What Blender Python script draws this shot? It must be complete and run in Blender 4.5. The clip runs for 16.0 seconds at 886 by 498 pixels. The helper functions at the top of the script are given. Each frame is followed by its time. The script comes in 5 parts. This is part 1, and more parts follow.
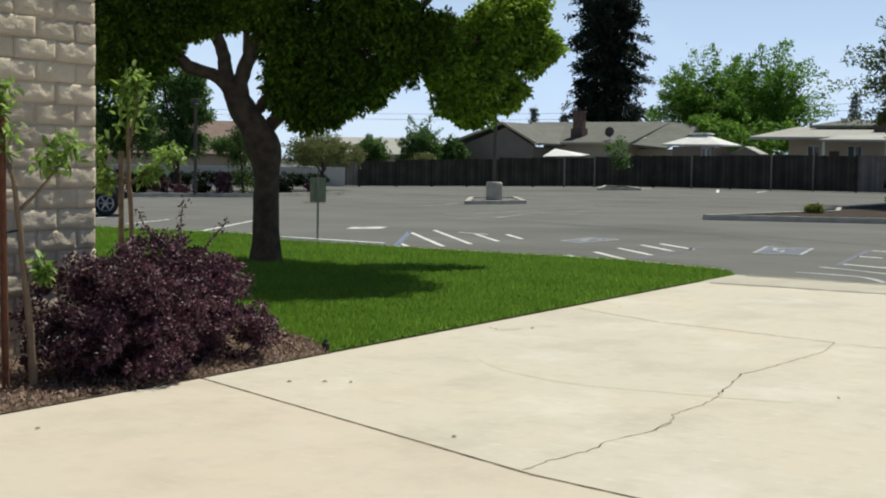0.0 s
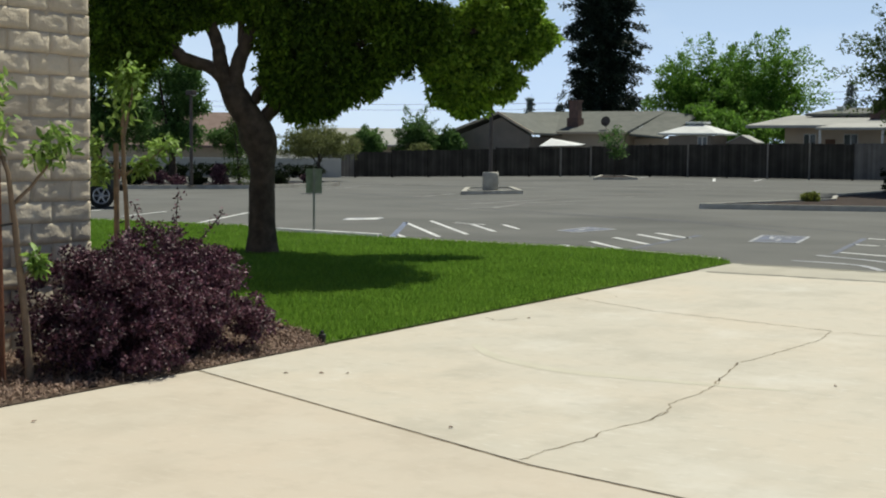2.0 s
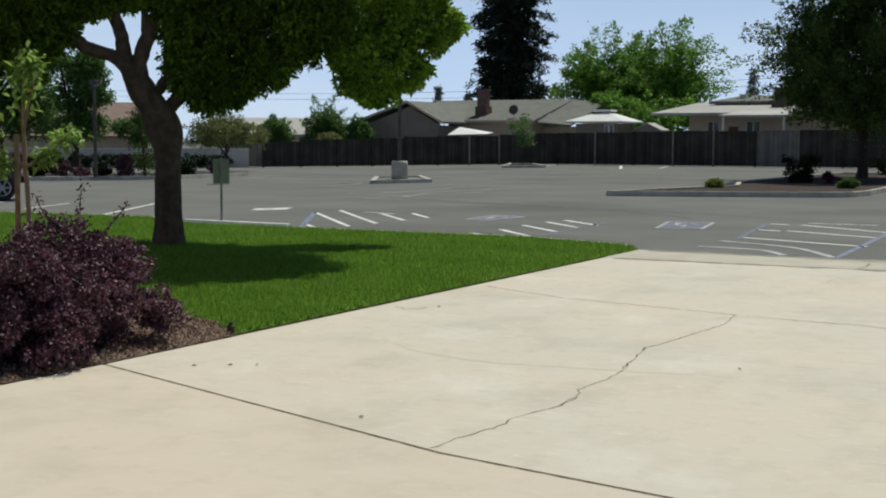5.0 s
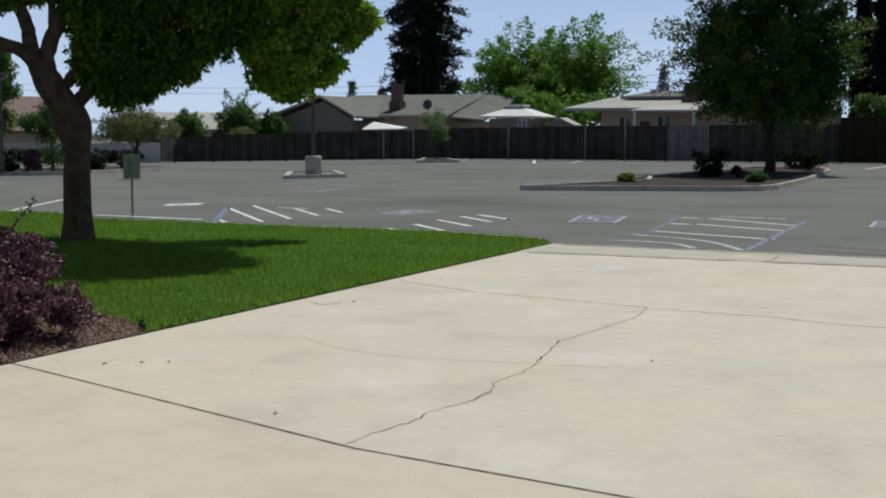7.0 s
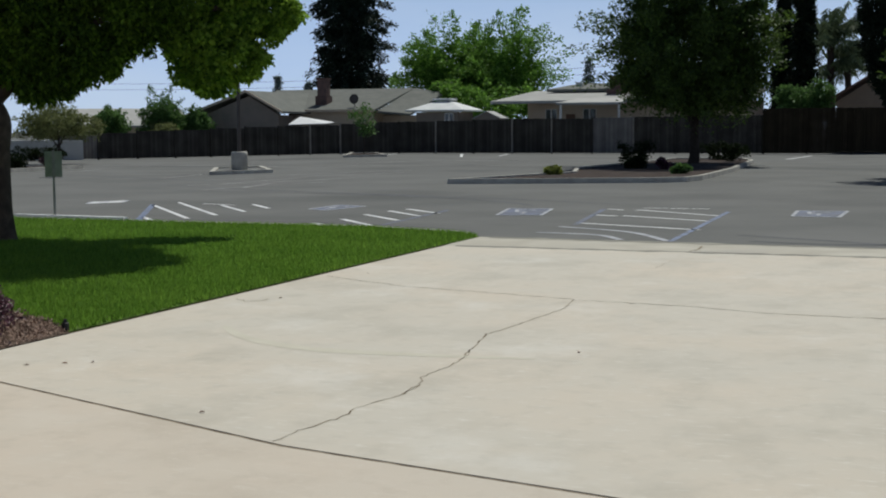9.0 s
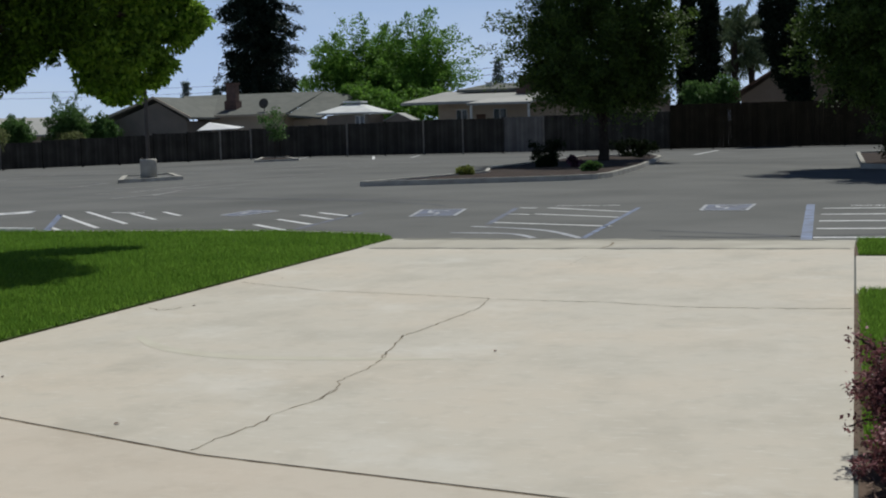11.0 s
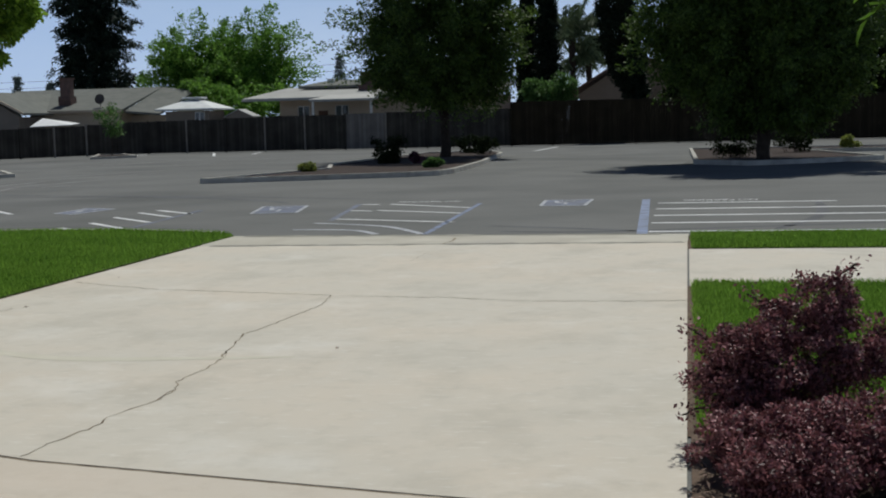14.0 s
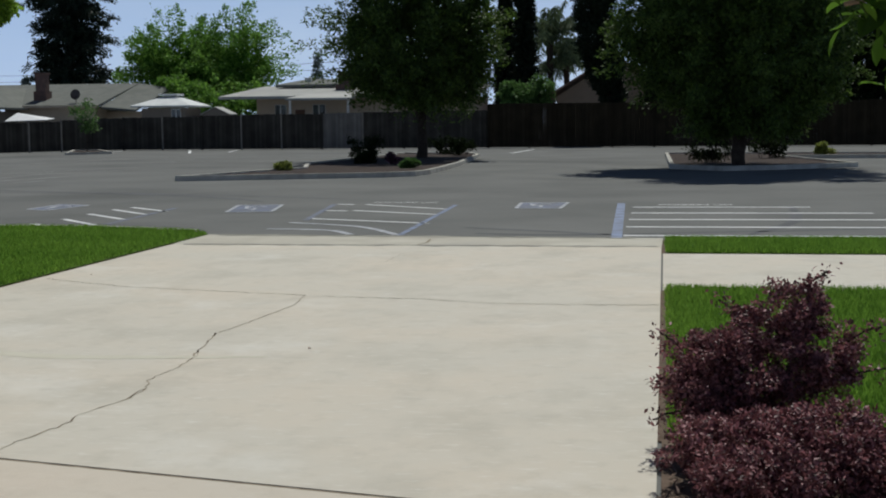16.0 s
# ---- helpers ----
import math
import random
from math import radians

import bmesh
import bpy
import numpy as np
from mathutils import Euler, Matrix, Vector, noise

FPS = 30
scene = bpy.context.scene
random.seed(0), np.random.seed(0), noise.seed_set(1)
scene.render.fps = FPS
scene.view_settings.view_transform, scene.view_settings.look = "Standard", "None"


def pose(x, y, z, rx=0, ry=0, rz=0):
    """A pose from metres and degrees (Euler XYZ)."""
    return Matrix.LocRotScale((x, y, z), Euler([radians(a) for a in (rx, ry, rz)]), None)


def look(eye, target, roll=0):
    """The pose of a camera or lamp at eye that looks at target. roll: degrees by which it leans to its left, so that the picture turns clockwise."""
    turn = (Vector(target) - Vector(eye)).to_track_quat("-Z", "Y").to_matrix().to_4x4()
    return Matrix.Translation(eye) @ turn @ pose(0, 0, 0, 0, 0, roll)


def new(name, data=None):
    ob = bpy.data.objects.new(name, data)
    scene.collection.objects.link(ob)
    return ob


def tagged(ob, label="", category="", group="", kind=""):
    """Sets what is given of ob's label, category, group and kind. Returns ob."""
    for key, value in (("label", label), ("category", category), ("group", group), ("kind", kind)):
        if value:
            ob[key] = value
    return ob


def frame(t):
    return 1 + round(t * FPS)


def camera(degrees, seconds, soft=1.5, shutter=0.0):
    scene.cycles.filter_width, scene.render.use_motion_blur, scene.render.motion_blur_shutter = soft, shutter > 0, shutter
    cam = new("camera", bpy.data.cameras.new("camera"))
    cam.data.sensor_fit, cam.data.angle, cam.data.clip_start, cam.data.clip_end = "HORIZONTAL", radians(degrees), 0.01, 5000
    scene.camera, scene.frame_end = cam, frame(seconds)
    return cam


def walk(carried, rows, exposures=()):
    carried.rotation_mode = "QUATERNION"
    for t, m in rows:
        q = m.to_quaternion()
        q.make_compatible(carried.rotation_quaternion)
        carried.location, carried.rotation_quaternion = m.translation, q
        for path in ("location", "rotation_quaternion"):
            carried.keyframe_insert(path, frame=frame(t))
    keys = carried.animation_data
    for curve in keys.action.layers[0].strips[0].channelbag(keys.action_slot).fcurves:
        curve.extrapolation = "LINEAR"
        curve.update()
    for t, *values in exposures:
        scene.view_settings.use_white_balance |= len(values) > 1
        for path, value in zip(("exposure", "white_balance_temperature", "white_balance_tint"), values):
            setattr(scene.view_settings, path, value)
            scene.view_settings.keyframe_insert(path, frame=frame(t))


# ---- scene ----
cam = camera(36.9, 16.0, soft=2.0)
# seconds, x, y, z, tilt (rx), lean (ry), turn (rz)
PATH = [
    (0.0, -0.012, -0.044, 1.563, 86.16, -0.84, 31.85),
    (0.5, -0.013, -0.039, 1.565, 85.91, -0.79, 31.73),
    (1.0, -0.012, -0.040, 1.565, 85.92, -0.58, 31.75),
    (1.5, -0.012, -0.037, 1.565, 85.80, -0.50, 31.81),
    (2.0, -0.012, -0.031, 1.563, 85.75, -0.51, 31.69),
    (2.5, -0.014, -0.030, 1.561, 85.60, -0.51, 31.18),
    (3.0, -0.012, -0.028, 1.563, 85.69, -0.42, 30.85),
    (3.5, -0.010, -0.028, 1.564, 85.59, -0.38, 30.17),
    (6.0, -0.012, -0.012, 1.560, 85.42, -0.24, 25.67),
    (6.5, -0.013, -0.010, 1.560, 85.47, -0.32, 24.55),
    (7.0, -0.012, -0.011, 1.560, 85.09, -0.18, 24.08),
    (7.5, -0.008, -0.010, 1.561, 84.97, -0.18, 23.44),
    (8.0, 0.000, -0.006, 1.561, 84.91, 0.04, 23.03),
    (8.5, -0.001, -0.003, 1.562, 84.90, 0.05, 22.07),
    (9.0, -0.000, 0.006, 1.561, 84.83, 0.33, 20.96),
    (11.5, 0.004, 0.008, 1.560, 84.94, 1.07, 15.72),
    (12.0, 0.007, 0.015, 1.557, 85.00, 0.53, 14.21),
    (12.5, 0.012, 0.025, 1.558, 84.73, 0.99, 13.45),
    (13.0, 0.014, 0.033, 1.554, 84.63, 0.89, 12.32),
    (13.5, 0.011, 0.037, 1.551, 84.60, 1.38, 11.03),
    (14.0, 0.014, 0.037, 1.553, 84.53, 1.44, 10.39),
    (14.5, 0.019, 0.040, 1.556, 84.75, 0.93, 9.89),
    (15.0, 0.018, 0.044, 1.555, 84.56, 0.67, 9.77),
    (15.5, 0.021, 0.039, 1.560, 84.71, 0.65, 9.55),
    (16.0, 0.023, 0.042, 1.559, 84.55, 0.57, 9.41),
]
walk(cam, [(r[0], pose(*r[1:])) for r in PATH],
     exposures=[(0.0, -0.04, 6800, 3), (3.5, -0.16, 6750, 2), (6.0, -0.34, 6500, 5), (9.0, -0.49, 6320, 6), (12.0, -0.57, 6270, 7), (16.0, -0.57, 6270, 6)])

# ---- daylight ----
SUN_ELEV, SUN_AZ = 60.0, 7.0        # degrees up; degrees from +y towards +x
world = bpy.data.worlds.new("sky")
scene.world = world
world.use_nodes = True
wn = world.node_tree
sky = wn.nodes.new("ShaderNodeTexSky")
sky.sky_type = "NISHITA"
sky.sun_disc = False
sky.sun_elevation = radians(SUN_ELEV)
sky.sun_rotation = radians(SUN_AZ)
sky.air_density, sky.dust_density, sky.ozone_density = 1.0, 0.25, 1.0
tint = wn.nodes.new("ShaderNodeMix")
tint.data_type, tint.blend_type = "RGBA", "MULTIPLY"
tint.inputs["Factor"].default_value, tint.inputs["B"].default_value = 1.0, (0.93, 0.96, 1.1, 1)
wn.links.new(sky.outputs[0], tint.inputs["A"])
coord = wn.nodes.new("ShaderNodeTexCoord")
split = wn.nodes.new("ShaderNodeSeparateXYZ")
wn.links.new(coord.outputs["Generated"], split.inputs[0])
cloud = wn.nodes.new("ShaderNodeTexNoise")
cloud.inputs["Scale"].default_value, cloud.inputs["Detail"].default_value = 5.0, 7
squash = wn.nodes.new("ShaderNodeMapping")
squash.inputs["Scale"].default_value = (1, 1, 3.5)
wn.links.new(coord.outputs["Generated"], squash.inputs[0])
wn.links.new(squash.outputs[0], cloud.inputs["Vector"])
rise = wn.nodes.new("ShaderNodeMapRange")
rise.inputs[1].default_value, rise.inputs[2].default_value, rise.inputs[3].default_value, rise.inputs[4].default_value = 0.015, 0.185, 1.02, 0.0
wn.links.new(split.outputs["Z"], rise.inputs[0])
fleck = wn.nodes.new("ShaderNodeMath")
fleck.operation = "MULTIPLY_ADD"
fleck.inputs[1].default_value, fleck.use_clamp = 1.5, True
wn.links.new(cloud.outputs["Fac"], fleck.inputs[0])
shift = wn.nodes.new("ShaderNodeMath")
shift.operation = "ADD"
shift.inputs[1].default_value = -1.2
wn.links.new(rise.outputs[0], shift.inputs[0])
wn.links.new(shift.outputs[0], fleck.inputs[2])
# the sky pales towards the horizon, with thin white cloud lowest down
pale = wn.nodes.new("ShaderNodeMapRange")
pale.interpolation_type = "SMOOTHSTEP"
pale.inputs[1].default_value, pale.inputs[2].default_value, pale.inputs[3].default_value, pale.inputs[4].default_value = 0.0, 0.36, 1.0, 0.0
wn.links.new(split.outputs["Z"], pale.inputs[0])
low_sky = wn.nodes.new("ShaderNodeMix")
low_sky.data_type = "RGBA"
low_sky.inputs["B"].default_value = (13.2, 17.2, 25.0, 1)
wn.links.new(pale.outputs[0], low_sky.inputs["Factor"])
wn.links.new(tint.outputs["Result"], low_sky.inputs["A"])
haze = wn.nodes.new("ShaderNodeMix")
haze.data_type = "RGBA"
haze.inputs["B"].default_value = (17.0, 19.5, 23.5, 1)
wn.links.new(fleck.outputs[0], haze.inputs["Factor"])
wn.links.new(low_sky.outputs["Result"], haze.inputs["A"])
wn.links.new(haze.outputs["Result"], wn.nodes["Background"].inputs[0])
wn.nodes["Background"].inputs[1].default_value = 0.045
sun_data = bpy.data.lights.new("sun", "SUN")
sun_data.energy, sun_data.angle, sun_data.color = 4.9, radians(0.55), (1.0, 0.965, 0.885)
sun_ob = new("sun", sun_data)
e, a = radians(SUN_ELEV), radians(SUN_AZ)
sun_ob.matrix_world = look((math.sin(a) * math.cos(e) * 100, math.cos(a) * math.cos(e) * 100, math.sin(e) * 100), (0, 0, 0))


# ---- materials ----
def material(name, colour, rough=0.8, second=None, scale=4.0, fine=60.0, bump=0.2, spec=0.3, metal=0.0, spread=0.12, stain=None, stain_scale=0.5, squash=None, each_island=False):
    """A worn surface: two scales of variation in colour, fine relief, and optional broad stains."""
    m = bpy.data.materials.new(name)
    m.use_nodes = True
    t = m.node_tree
    b = t.nodes["Principled BSDF"]
    geo = t.nodes.new("ShaderNodeNewGeometry")
    n1 = t.nodes.new("ShaderNodeTexNoise")
    n1.inputs["Scale"].default_value, n1.inputs["Detail"].default_value = scale, 6
    n2 = t.nodes.new("ShaderNodeTexNoise")
    n2.inputs["Scale"].default_value, n2.inputs["Detail"].default_value = fine, 3
    for n in (n1, n2):
        t.links.new(geo.outputs["Position"], n.inputs["Vector"])
    r1 = t.nodes.new("ShaderNodeMapRange")
    r1.inputs[1].default_value, r1.inputs[2].default_value = 0.35, 0.65
    t.links.new(n1.outputs["Fac"], r1.inputs[0])
    mix = t.nodes.new("ShaderNodeMix")
    mix.data_type = "RGBA"
    second = second or tuple(c * 0.8 for c in colour)
    mix.inputs["A"].default_value, mix.inputs["B"].default_value = (*colour, 1), (*second, 1)
    t.links.new(r1.outputs[0], mix.inputs["Factor"])
    last = mix.outputs["Result"]
    if stain:
        n3 = t.nodes.new("ShaderNodeTexNoise")
        n3.inputs["Scale"].default_value, n3.inputs["Detail"].default_value = stain_scale, 8
        if squash:
            mp = t.nodes.new("ShaderNodeMapping")
            mp.inputs["Scale"].default_value = squash
            t.links.new(geo.outputs["Position"], mp.inputs["Vector"])
            t.links.new(mp.outputs[0], n3.inputs["Vector"])
        else:
            t.links.new(geo.outputs["Position"], n3.inputs["Vector"])
        r3 = t.nodes.new("ShaderNodeMapRange")
        r3.inputs[1].default_value, r3.inputs[2].default_value, r3.inputs[4].default_value = 0.52, 0.72, 0.7
        t.links.new(n3.outputs["Fac"], r3.inputs[0])
        m3 = t.nodes.new("ShaderNodeMix")
        m3.data_type = "RGBA"
        m3.inputs["B"].default_value = (*stain, 1)
        t.links.new(last, m3.inputs["A"])
        t.links.new(r3.outputs[0], m3.inputs["Factor"])
        last = m3.outputs["Result"]
    info = t.nodes.new("ShaderNodeObjectInfo")
    add = t.nodes.new("ShaderNodeMath")
    add.operation = "ADD"
    t.links.new(geo.outputs["Random Per Island"] if each_island else info.outputs["Random"], add.inputs[0])
    t.links.new(n2.outputs["Fac"], add.inputs[1])
    hr = t.nodes.new("ShaderNodeMapRange")
    hr.inputs[1].default_value, hr.inputs[2].default_value = 0.3, 1.7
    hr.inputs[3].default_value, hr.inputs[4].default_value = 1 - spread, 1 + spread
    t.links.new(add.outputs[0], hr.inputs[0])
    hsv = t.nodes.new("ShaderNodeHueSaturation")
    t.links.new(hr.outputs[0], hsv.inputs["Value"])
    t.links.new(last, hsv.inputs["Color"])
    t.links.new(hsv.outputs[0], b.inputs["Base Color"])
    b.inputs["Roughness"].default_value, b.inputs["Metallic"].default_value = rough, metal
    b.inputs["Specular IOR Level"].default_value = spec
    if bump:
        bp = t.nodes.new("ShaderNodeBump")
        bp.inputs["Strength"].default_value, bp.inputs["Distance"].default_value = bump, 0.01
        t.links.new(n2.outputs["Fac"], bp.inputs["Height"])
        t.links.new(bp.outputs[0], b.inputs["Normal"])
    return m


def leaf_material(name, colour, second, gloss=0.5, through_light=0.35, spread=0.35):
    """Thin leaves: each one its own shade, some light passing through."""
    m = bpy.data.materials.new(name)
    m.use_nodes = True
    t = m.node_tree
    b = t.nodes["Principled BSDF"]
    geo = t.nodes.new("ShaderNodeNewGeometry")
    noise_n = t.nodes.new("ShaderNodeTexNoise")
    noise_n.inputs["Scale"].default_value = 0.9
    t.links.new(geo.outputs["Position"], noise_n.inputs["Vector"])
    add = t.nodes.new("ShaderNodeMath")
    add.operation = "MULTIPLY_ADD"
    add.inputs[1].default_value = 0.6
    t.links.new(geo.outputs["Random Per Island"], add.inputs[0])
    t.links.new(noise_n.outputs["Fac"], add.inputs[2])
    r = t.nodes.new("ShaderNodeMapRange")
    r.inputs[1].default_value, r.inputs[2].default_value = 0.3, 1.3
    t.links.new(add.outputs[0], r.inputs[0])
    mix = t.nodes.new("ShaderNodeMix")
    mix.data_type = "RGBA"
    mix.inputs["A"].default_value, mix.inputs["B"].default_value = (*colour, 1), (*second, 1)
    t.links.new(r.outputs[0], mix.inputs["Factor"])
    hr = t.nodes.new("ShaderNodeMapRange")
    hr.inputs[3].default_value, hr.inputs[4].default_value = 1 - spread, 1 + spread
    t.links.new(geo.outputs["Random Per Island"], hr.inputs[0])
    hsv = t.nodes.new("ShaderNodeHueSaturation")
    t.links.new(mix.outputs["Result"], hsv.inputs["Color"])
    t.links.new(hr.outputs[0], hsv.inputs["Value"])
    t.links.new(hsv.outputs[0], b.inputs["Base Color"])
    b.inputs["Roughness"].default_value = 0.55
    b.inputs["Specular IOR Level"].default_value = gloss * 0.45
    tl = t.nodes.new("ShaderNodeBsdfTranslucent")
    t.links.new(hsv.outputs[0], tl.inputs["Color"])
    ms = t.nodes.new("ShaderNodeMixShader")
    ms.inputs[0].default_value = through_light
    t.links.new(b.outputs[0], ms.inputs[1])
    t.links.new(tl.outputs[0], ms.inputs[2])
    t.links.new(ms.outputs[0], t.nodes["Material Output"].inputs["Surface"])
    return m


ASPHALT = material("asphalt", (0.130, 0.131, 0.126), 0.95, (0.160, 0.160, 0.154), 0.35, 45, 0.5, spec=0.15, stain=(0.085, 0.086, 0.084), stain_scale=0.13)
def slab_material(name, base, warm, pale, dark):
    """Cast concrete: drifts of tone, rusty and grey staining, pale scuffs, fine pits."""
    m = bpy.data.materials.new(name)
    m.use_nodes = True
    t = m.node_tree
    b = t.nodes["Principled BSDF"]
    geo = t.nodes.new("ShaderNodeNewGeometry")
    last = None
    for colour, scale, stretch, lo, hi, most in ((warm, 0.45, (1, 1, 1), 0.42, 0.68, 0.9), (dark, 1.1, (1.0, 0.7, 1), 0.5, 0.75, 0.75), (pale, 0.9, (0.9, 0.8, 1), 0.55, 0.75, 0.55), (dark, 5.0, (1, 1, 1), 0.52, 0.8, 0.55), (pale, 14.0, (0.5, 1.3, 1), 0.56, 0.75, 0.5)):
        mp = t.nodes.new("ShaderNodeMapping")
        mp.inputs["Scale"].default_value = stretch
        mp.inputs["Location"].default_value = (scale * 3.1, scale * 1.7, 0)
        n = t.nodes.new("ShaderNodeTexNoise")
        n.inputs["Scale"].default_value, n.inputs["Detail"].default_value, n.inputs["Roughness"].default_value = scale, 9, 0.62
        r = t.nodes.new("ShaderNodeMapRange")
        r.inputs[1].default_value, r.inputs[2].default_value, r.inputs[4].default_value = lo, hi, most
        mix = t.nodes.new("ShaderNodeMix")
        mix.data_type = "RGBA"
        mix.inputs["A"].default_value, mix.inputs["B"].default_value = (*base, 1), (*colour, 1)
        t.links.new(geo.outputs["Position"], mp.inputs["Vector"])
        t.links.new(mp.outputs[0], n.inputs["Vector"])
        t.links.new(n.outputs["Fac"], r.inputs[0])
        t.links.new(r.outputs[0], mix.inputs["Factor"])
        if last:
            t.links.new(last, mix.inputs["A"])
        last = mix.outputs["Result"]
    t.links.new(last, b.inputs["Base Color"])
    b.inputs["Roughness"].default_value = 0.85
    b.inputs["Specular IOR Level"].default_value = 0.3
    fine = t.nodes.new("ShaderNodeTexNoise")
    fine.inputs["Scale"].default_value, fine.inputs["Detail"].default_value = 90, 4
    t.links.new(geo.outputs["Position"], fine.inputs["Vector"])
    bp = t.nodes.new("ShaderNodeBump")
    bp.inputs["Strength"].default_value, bp.inputs["Distance"].default_value = 0.15, 0.01
    t.links.new(fine.outputs["Fac"], bp.inputs["Height"])
    t.links.new(bp.outputs[0], b.inputs["Normal"])
    return m


CONCRETE = slab_material("concrete", (0.54, 0.50, 0.43), (0.58, 0.51, 0.42), (0.70, 0.68, 0.635), (0.405, 0.375, 0.315))
CONCRETE_NEAR = slab_material("older_concrete", (0.54, 0.485, 0.41), (0.565, 0.485, 0.40), (0.63, 0.59, 0.52), (0.43, 0.375, 0.305))
TYRE_MARK = material("tyre_scuff", (0.525, 0.49, 0.402), 0.85, (0.575, 0.542, 0.45), 2.6, 70, 0.1, spread=0.05)
SKID = material("tyre_skid", (0.075, 0.076, 0.08), 0.9, (0.115, 0.117, 0.125), 1.2, 40, 0.3)
# dark mulch, darkened further: tree shade over the beds is put into its colour
MULCH_DARK_SHADED = material("dark_shaded_mulch", (0.026, 0.018, 0.014), 1.0, (0.05, 0.034, 0.027), 2.5, 20, 0.8)
APRON = material("apron_concrete", (0.40, 0.37, 0.31), 0.85, (0.50, 0.47, 0.40), 1.2, 70, 0.15, stain=(0.30, 0.28, 0.25), stain_scale=0.6, spread=0.06)
GRIME = material("grimy_concrete", (0.2, 0.19, 0.165), 0.9, (0.3, 0.285, 0.245), 1.6, 60, 0.2, stain=(0.46, 0.43, 0.36), stain_scale=0.9)
KERB = material("kerb_concrete", (0.50, 0.48, 0.43), 0.9, (0.34, 0.32, 0.285), 2.5, 50, 0.3)
CRACK = material("crack_dirt", (0.13, 0.10, 0.068), 1.0, (0.34, 0.29, 0.22), 6, 80, 0.2)
DULL_LINE = material("grimy_white_paint", (0.46, 0.47, 0.5), 0.7, (0.28, 0.29, 0.32), 3, 25, 0.2, stain=(0.2, 0.21, 0.24), stain_scale=1.6)
WHITE_LINE = material("worn_white_paint", (0.74, 0.74, 0.74), 0.7, (0.56, 0.57, 0.58), 3, 25, 0.2, stain=(0.4, 0.405, 0.42), stain_scale=1.4)
FAINT_LINE = material("faded_white_paint", (0.31, 0.312, 0.31), 0.8, (0.17, 0.151, 0.148), 0.7, 25, 0.2)
BLUE_LINE = material("worn_blue_paint", (0.20, 0.25, 0.39), 0.7, (0.14, 0.155, 0.2), 3, 25, 0.2)
BLUE_PALE = material("faded_blue_paint", (0.13, 0.15, 0.22), 0.7, (0.11, 0.115, 0.13), 2.5, 25, 0.2)
SOIL = material("soil", (0.09, 0.062, 0.045), 1.0, (0.14, 0.10, 0.075), 6, 60, 0.6)
CHIP = material("bark_mulch", (0.32, 0.225, 0.18), 0.95, (0.19, 0.13, 0.1), 9, 90, 0.4, spread=0.3)
LAWN = material("lawn_soil", (0.075, 0.13, 0.02), 1.0, (0.095, 0.155, 0.026), 3, 60, 0.5)
GRASS = leaf_material("grass_blade", (0.135, 0.265, 0.034), (0.235, 0.385, 0.06), 0.2, 0.45, 0.25)
BLOCK = material("slump_block", (0.52, 0.445, 0.345), 0.95, (0.60, 0.52, 0.41), 5, 45, 0.6, spread=0.13, stain=(0.33, 0.28, 0.22), stain_scale=2.0)
MORTAR = material("mortar", (0.47, 0.39, 0.29), 1.0, (0.4, 0.33, 0.25), 8, 80, 0.5)
BARK = material("grey_bark", (0.062, 0.046, 0.034), 0.95, (0.12, 0.09, 0.066), 7, 35, 1.0, stain=(0.08, 0.06, 0.045), stain_scale=3)
BARK_DARK = material("dark_bark", (0.035, 0.027, 0.021), 0.95, (0.06, 0.046, 0.037), 7, 35, 0.8)
BARK_YOUNG = material("young_bark", (0.26, 0.19, 0.13), 0.9, (0.19, 0.14, 0.1), 12, 60, 0.4)
RUST = material("rusty_steel", (0.13, 0.055, 0.035), 0.8, (0.19, 0.085, 0.05), 14, 80, 0.3, metal=0.3)
FENCE_GREY = material("weathered_fence_wood", (0.048, 0.044, 0.038), 1.0, (0.072, 0.066, 0.057), 1.3, 30, 0.5, spec=0.05, spread=0.35, each_island=True)
FENCE_BROWN = material("brown_fence_wood", (0.038, 0.031, 0.020), 1.0, (0.028, 0.022, 0.015), 1.3, 30, 0.5, spec=0.05, spread=0.25, each_island=True)
FENCE_PALE = material("pale_fence_wood", (0.20, 0.185, 0.17), 0.95, (0.15, 0.14, 0.13), 1.5, 30, 0.5, spread=0.3, each_island=True)
POST_PALE = material("pale_post", (0.28, 0.25, 0.21), 0.9, (0.2, 0.18, 0.16), 2, 30, 0.3)
ROOF_WHITE = material("white_metal_roof", (0.66, 0.67, 0.66), 0.6, (0.56, 0.57, 0.565), 1.2, 20, 0.1)
ROOF_GREY = material("grey_shingle", (0.128, 0.134, 0.122), 0.95, (0.16, 0.164, 0.15), 1.5, 20, 0.5)
ROOF_PALE = material("pale_roof", (0.42, 0.415, 0.395), 0.9, (0.36, 0.355, 0.34), 0.8, 20, 0.2)
ROOF_RED = material("red_brown_shingle", (0.22, 0.155, 0.135), 0.95, (0.26, 0.19, 0.165), 1.5, 20, 0.4)
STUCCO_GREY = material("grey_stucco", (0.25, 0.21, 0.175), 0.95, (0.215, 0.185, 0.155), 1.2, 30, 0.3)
STUCCO_BEIGE = material("beige_stucco", (0.55, 0.45, 0.34), 0.95, (0.50, 0.41, 0.31), 1.2, 30, 0.3)
STUCCO_WHITE = material("white_stucco", (0.66, 0.64, 0.60), 0.9, (0.58, 0.56, 0.52), 0.6, 30, 0.3)
STUCCO_TAN = material("tan_stucco", (0.36, 0.27, 0.20), 0.95, (0.32, 0.24, 0.18), 1.2, 30, 0.3)
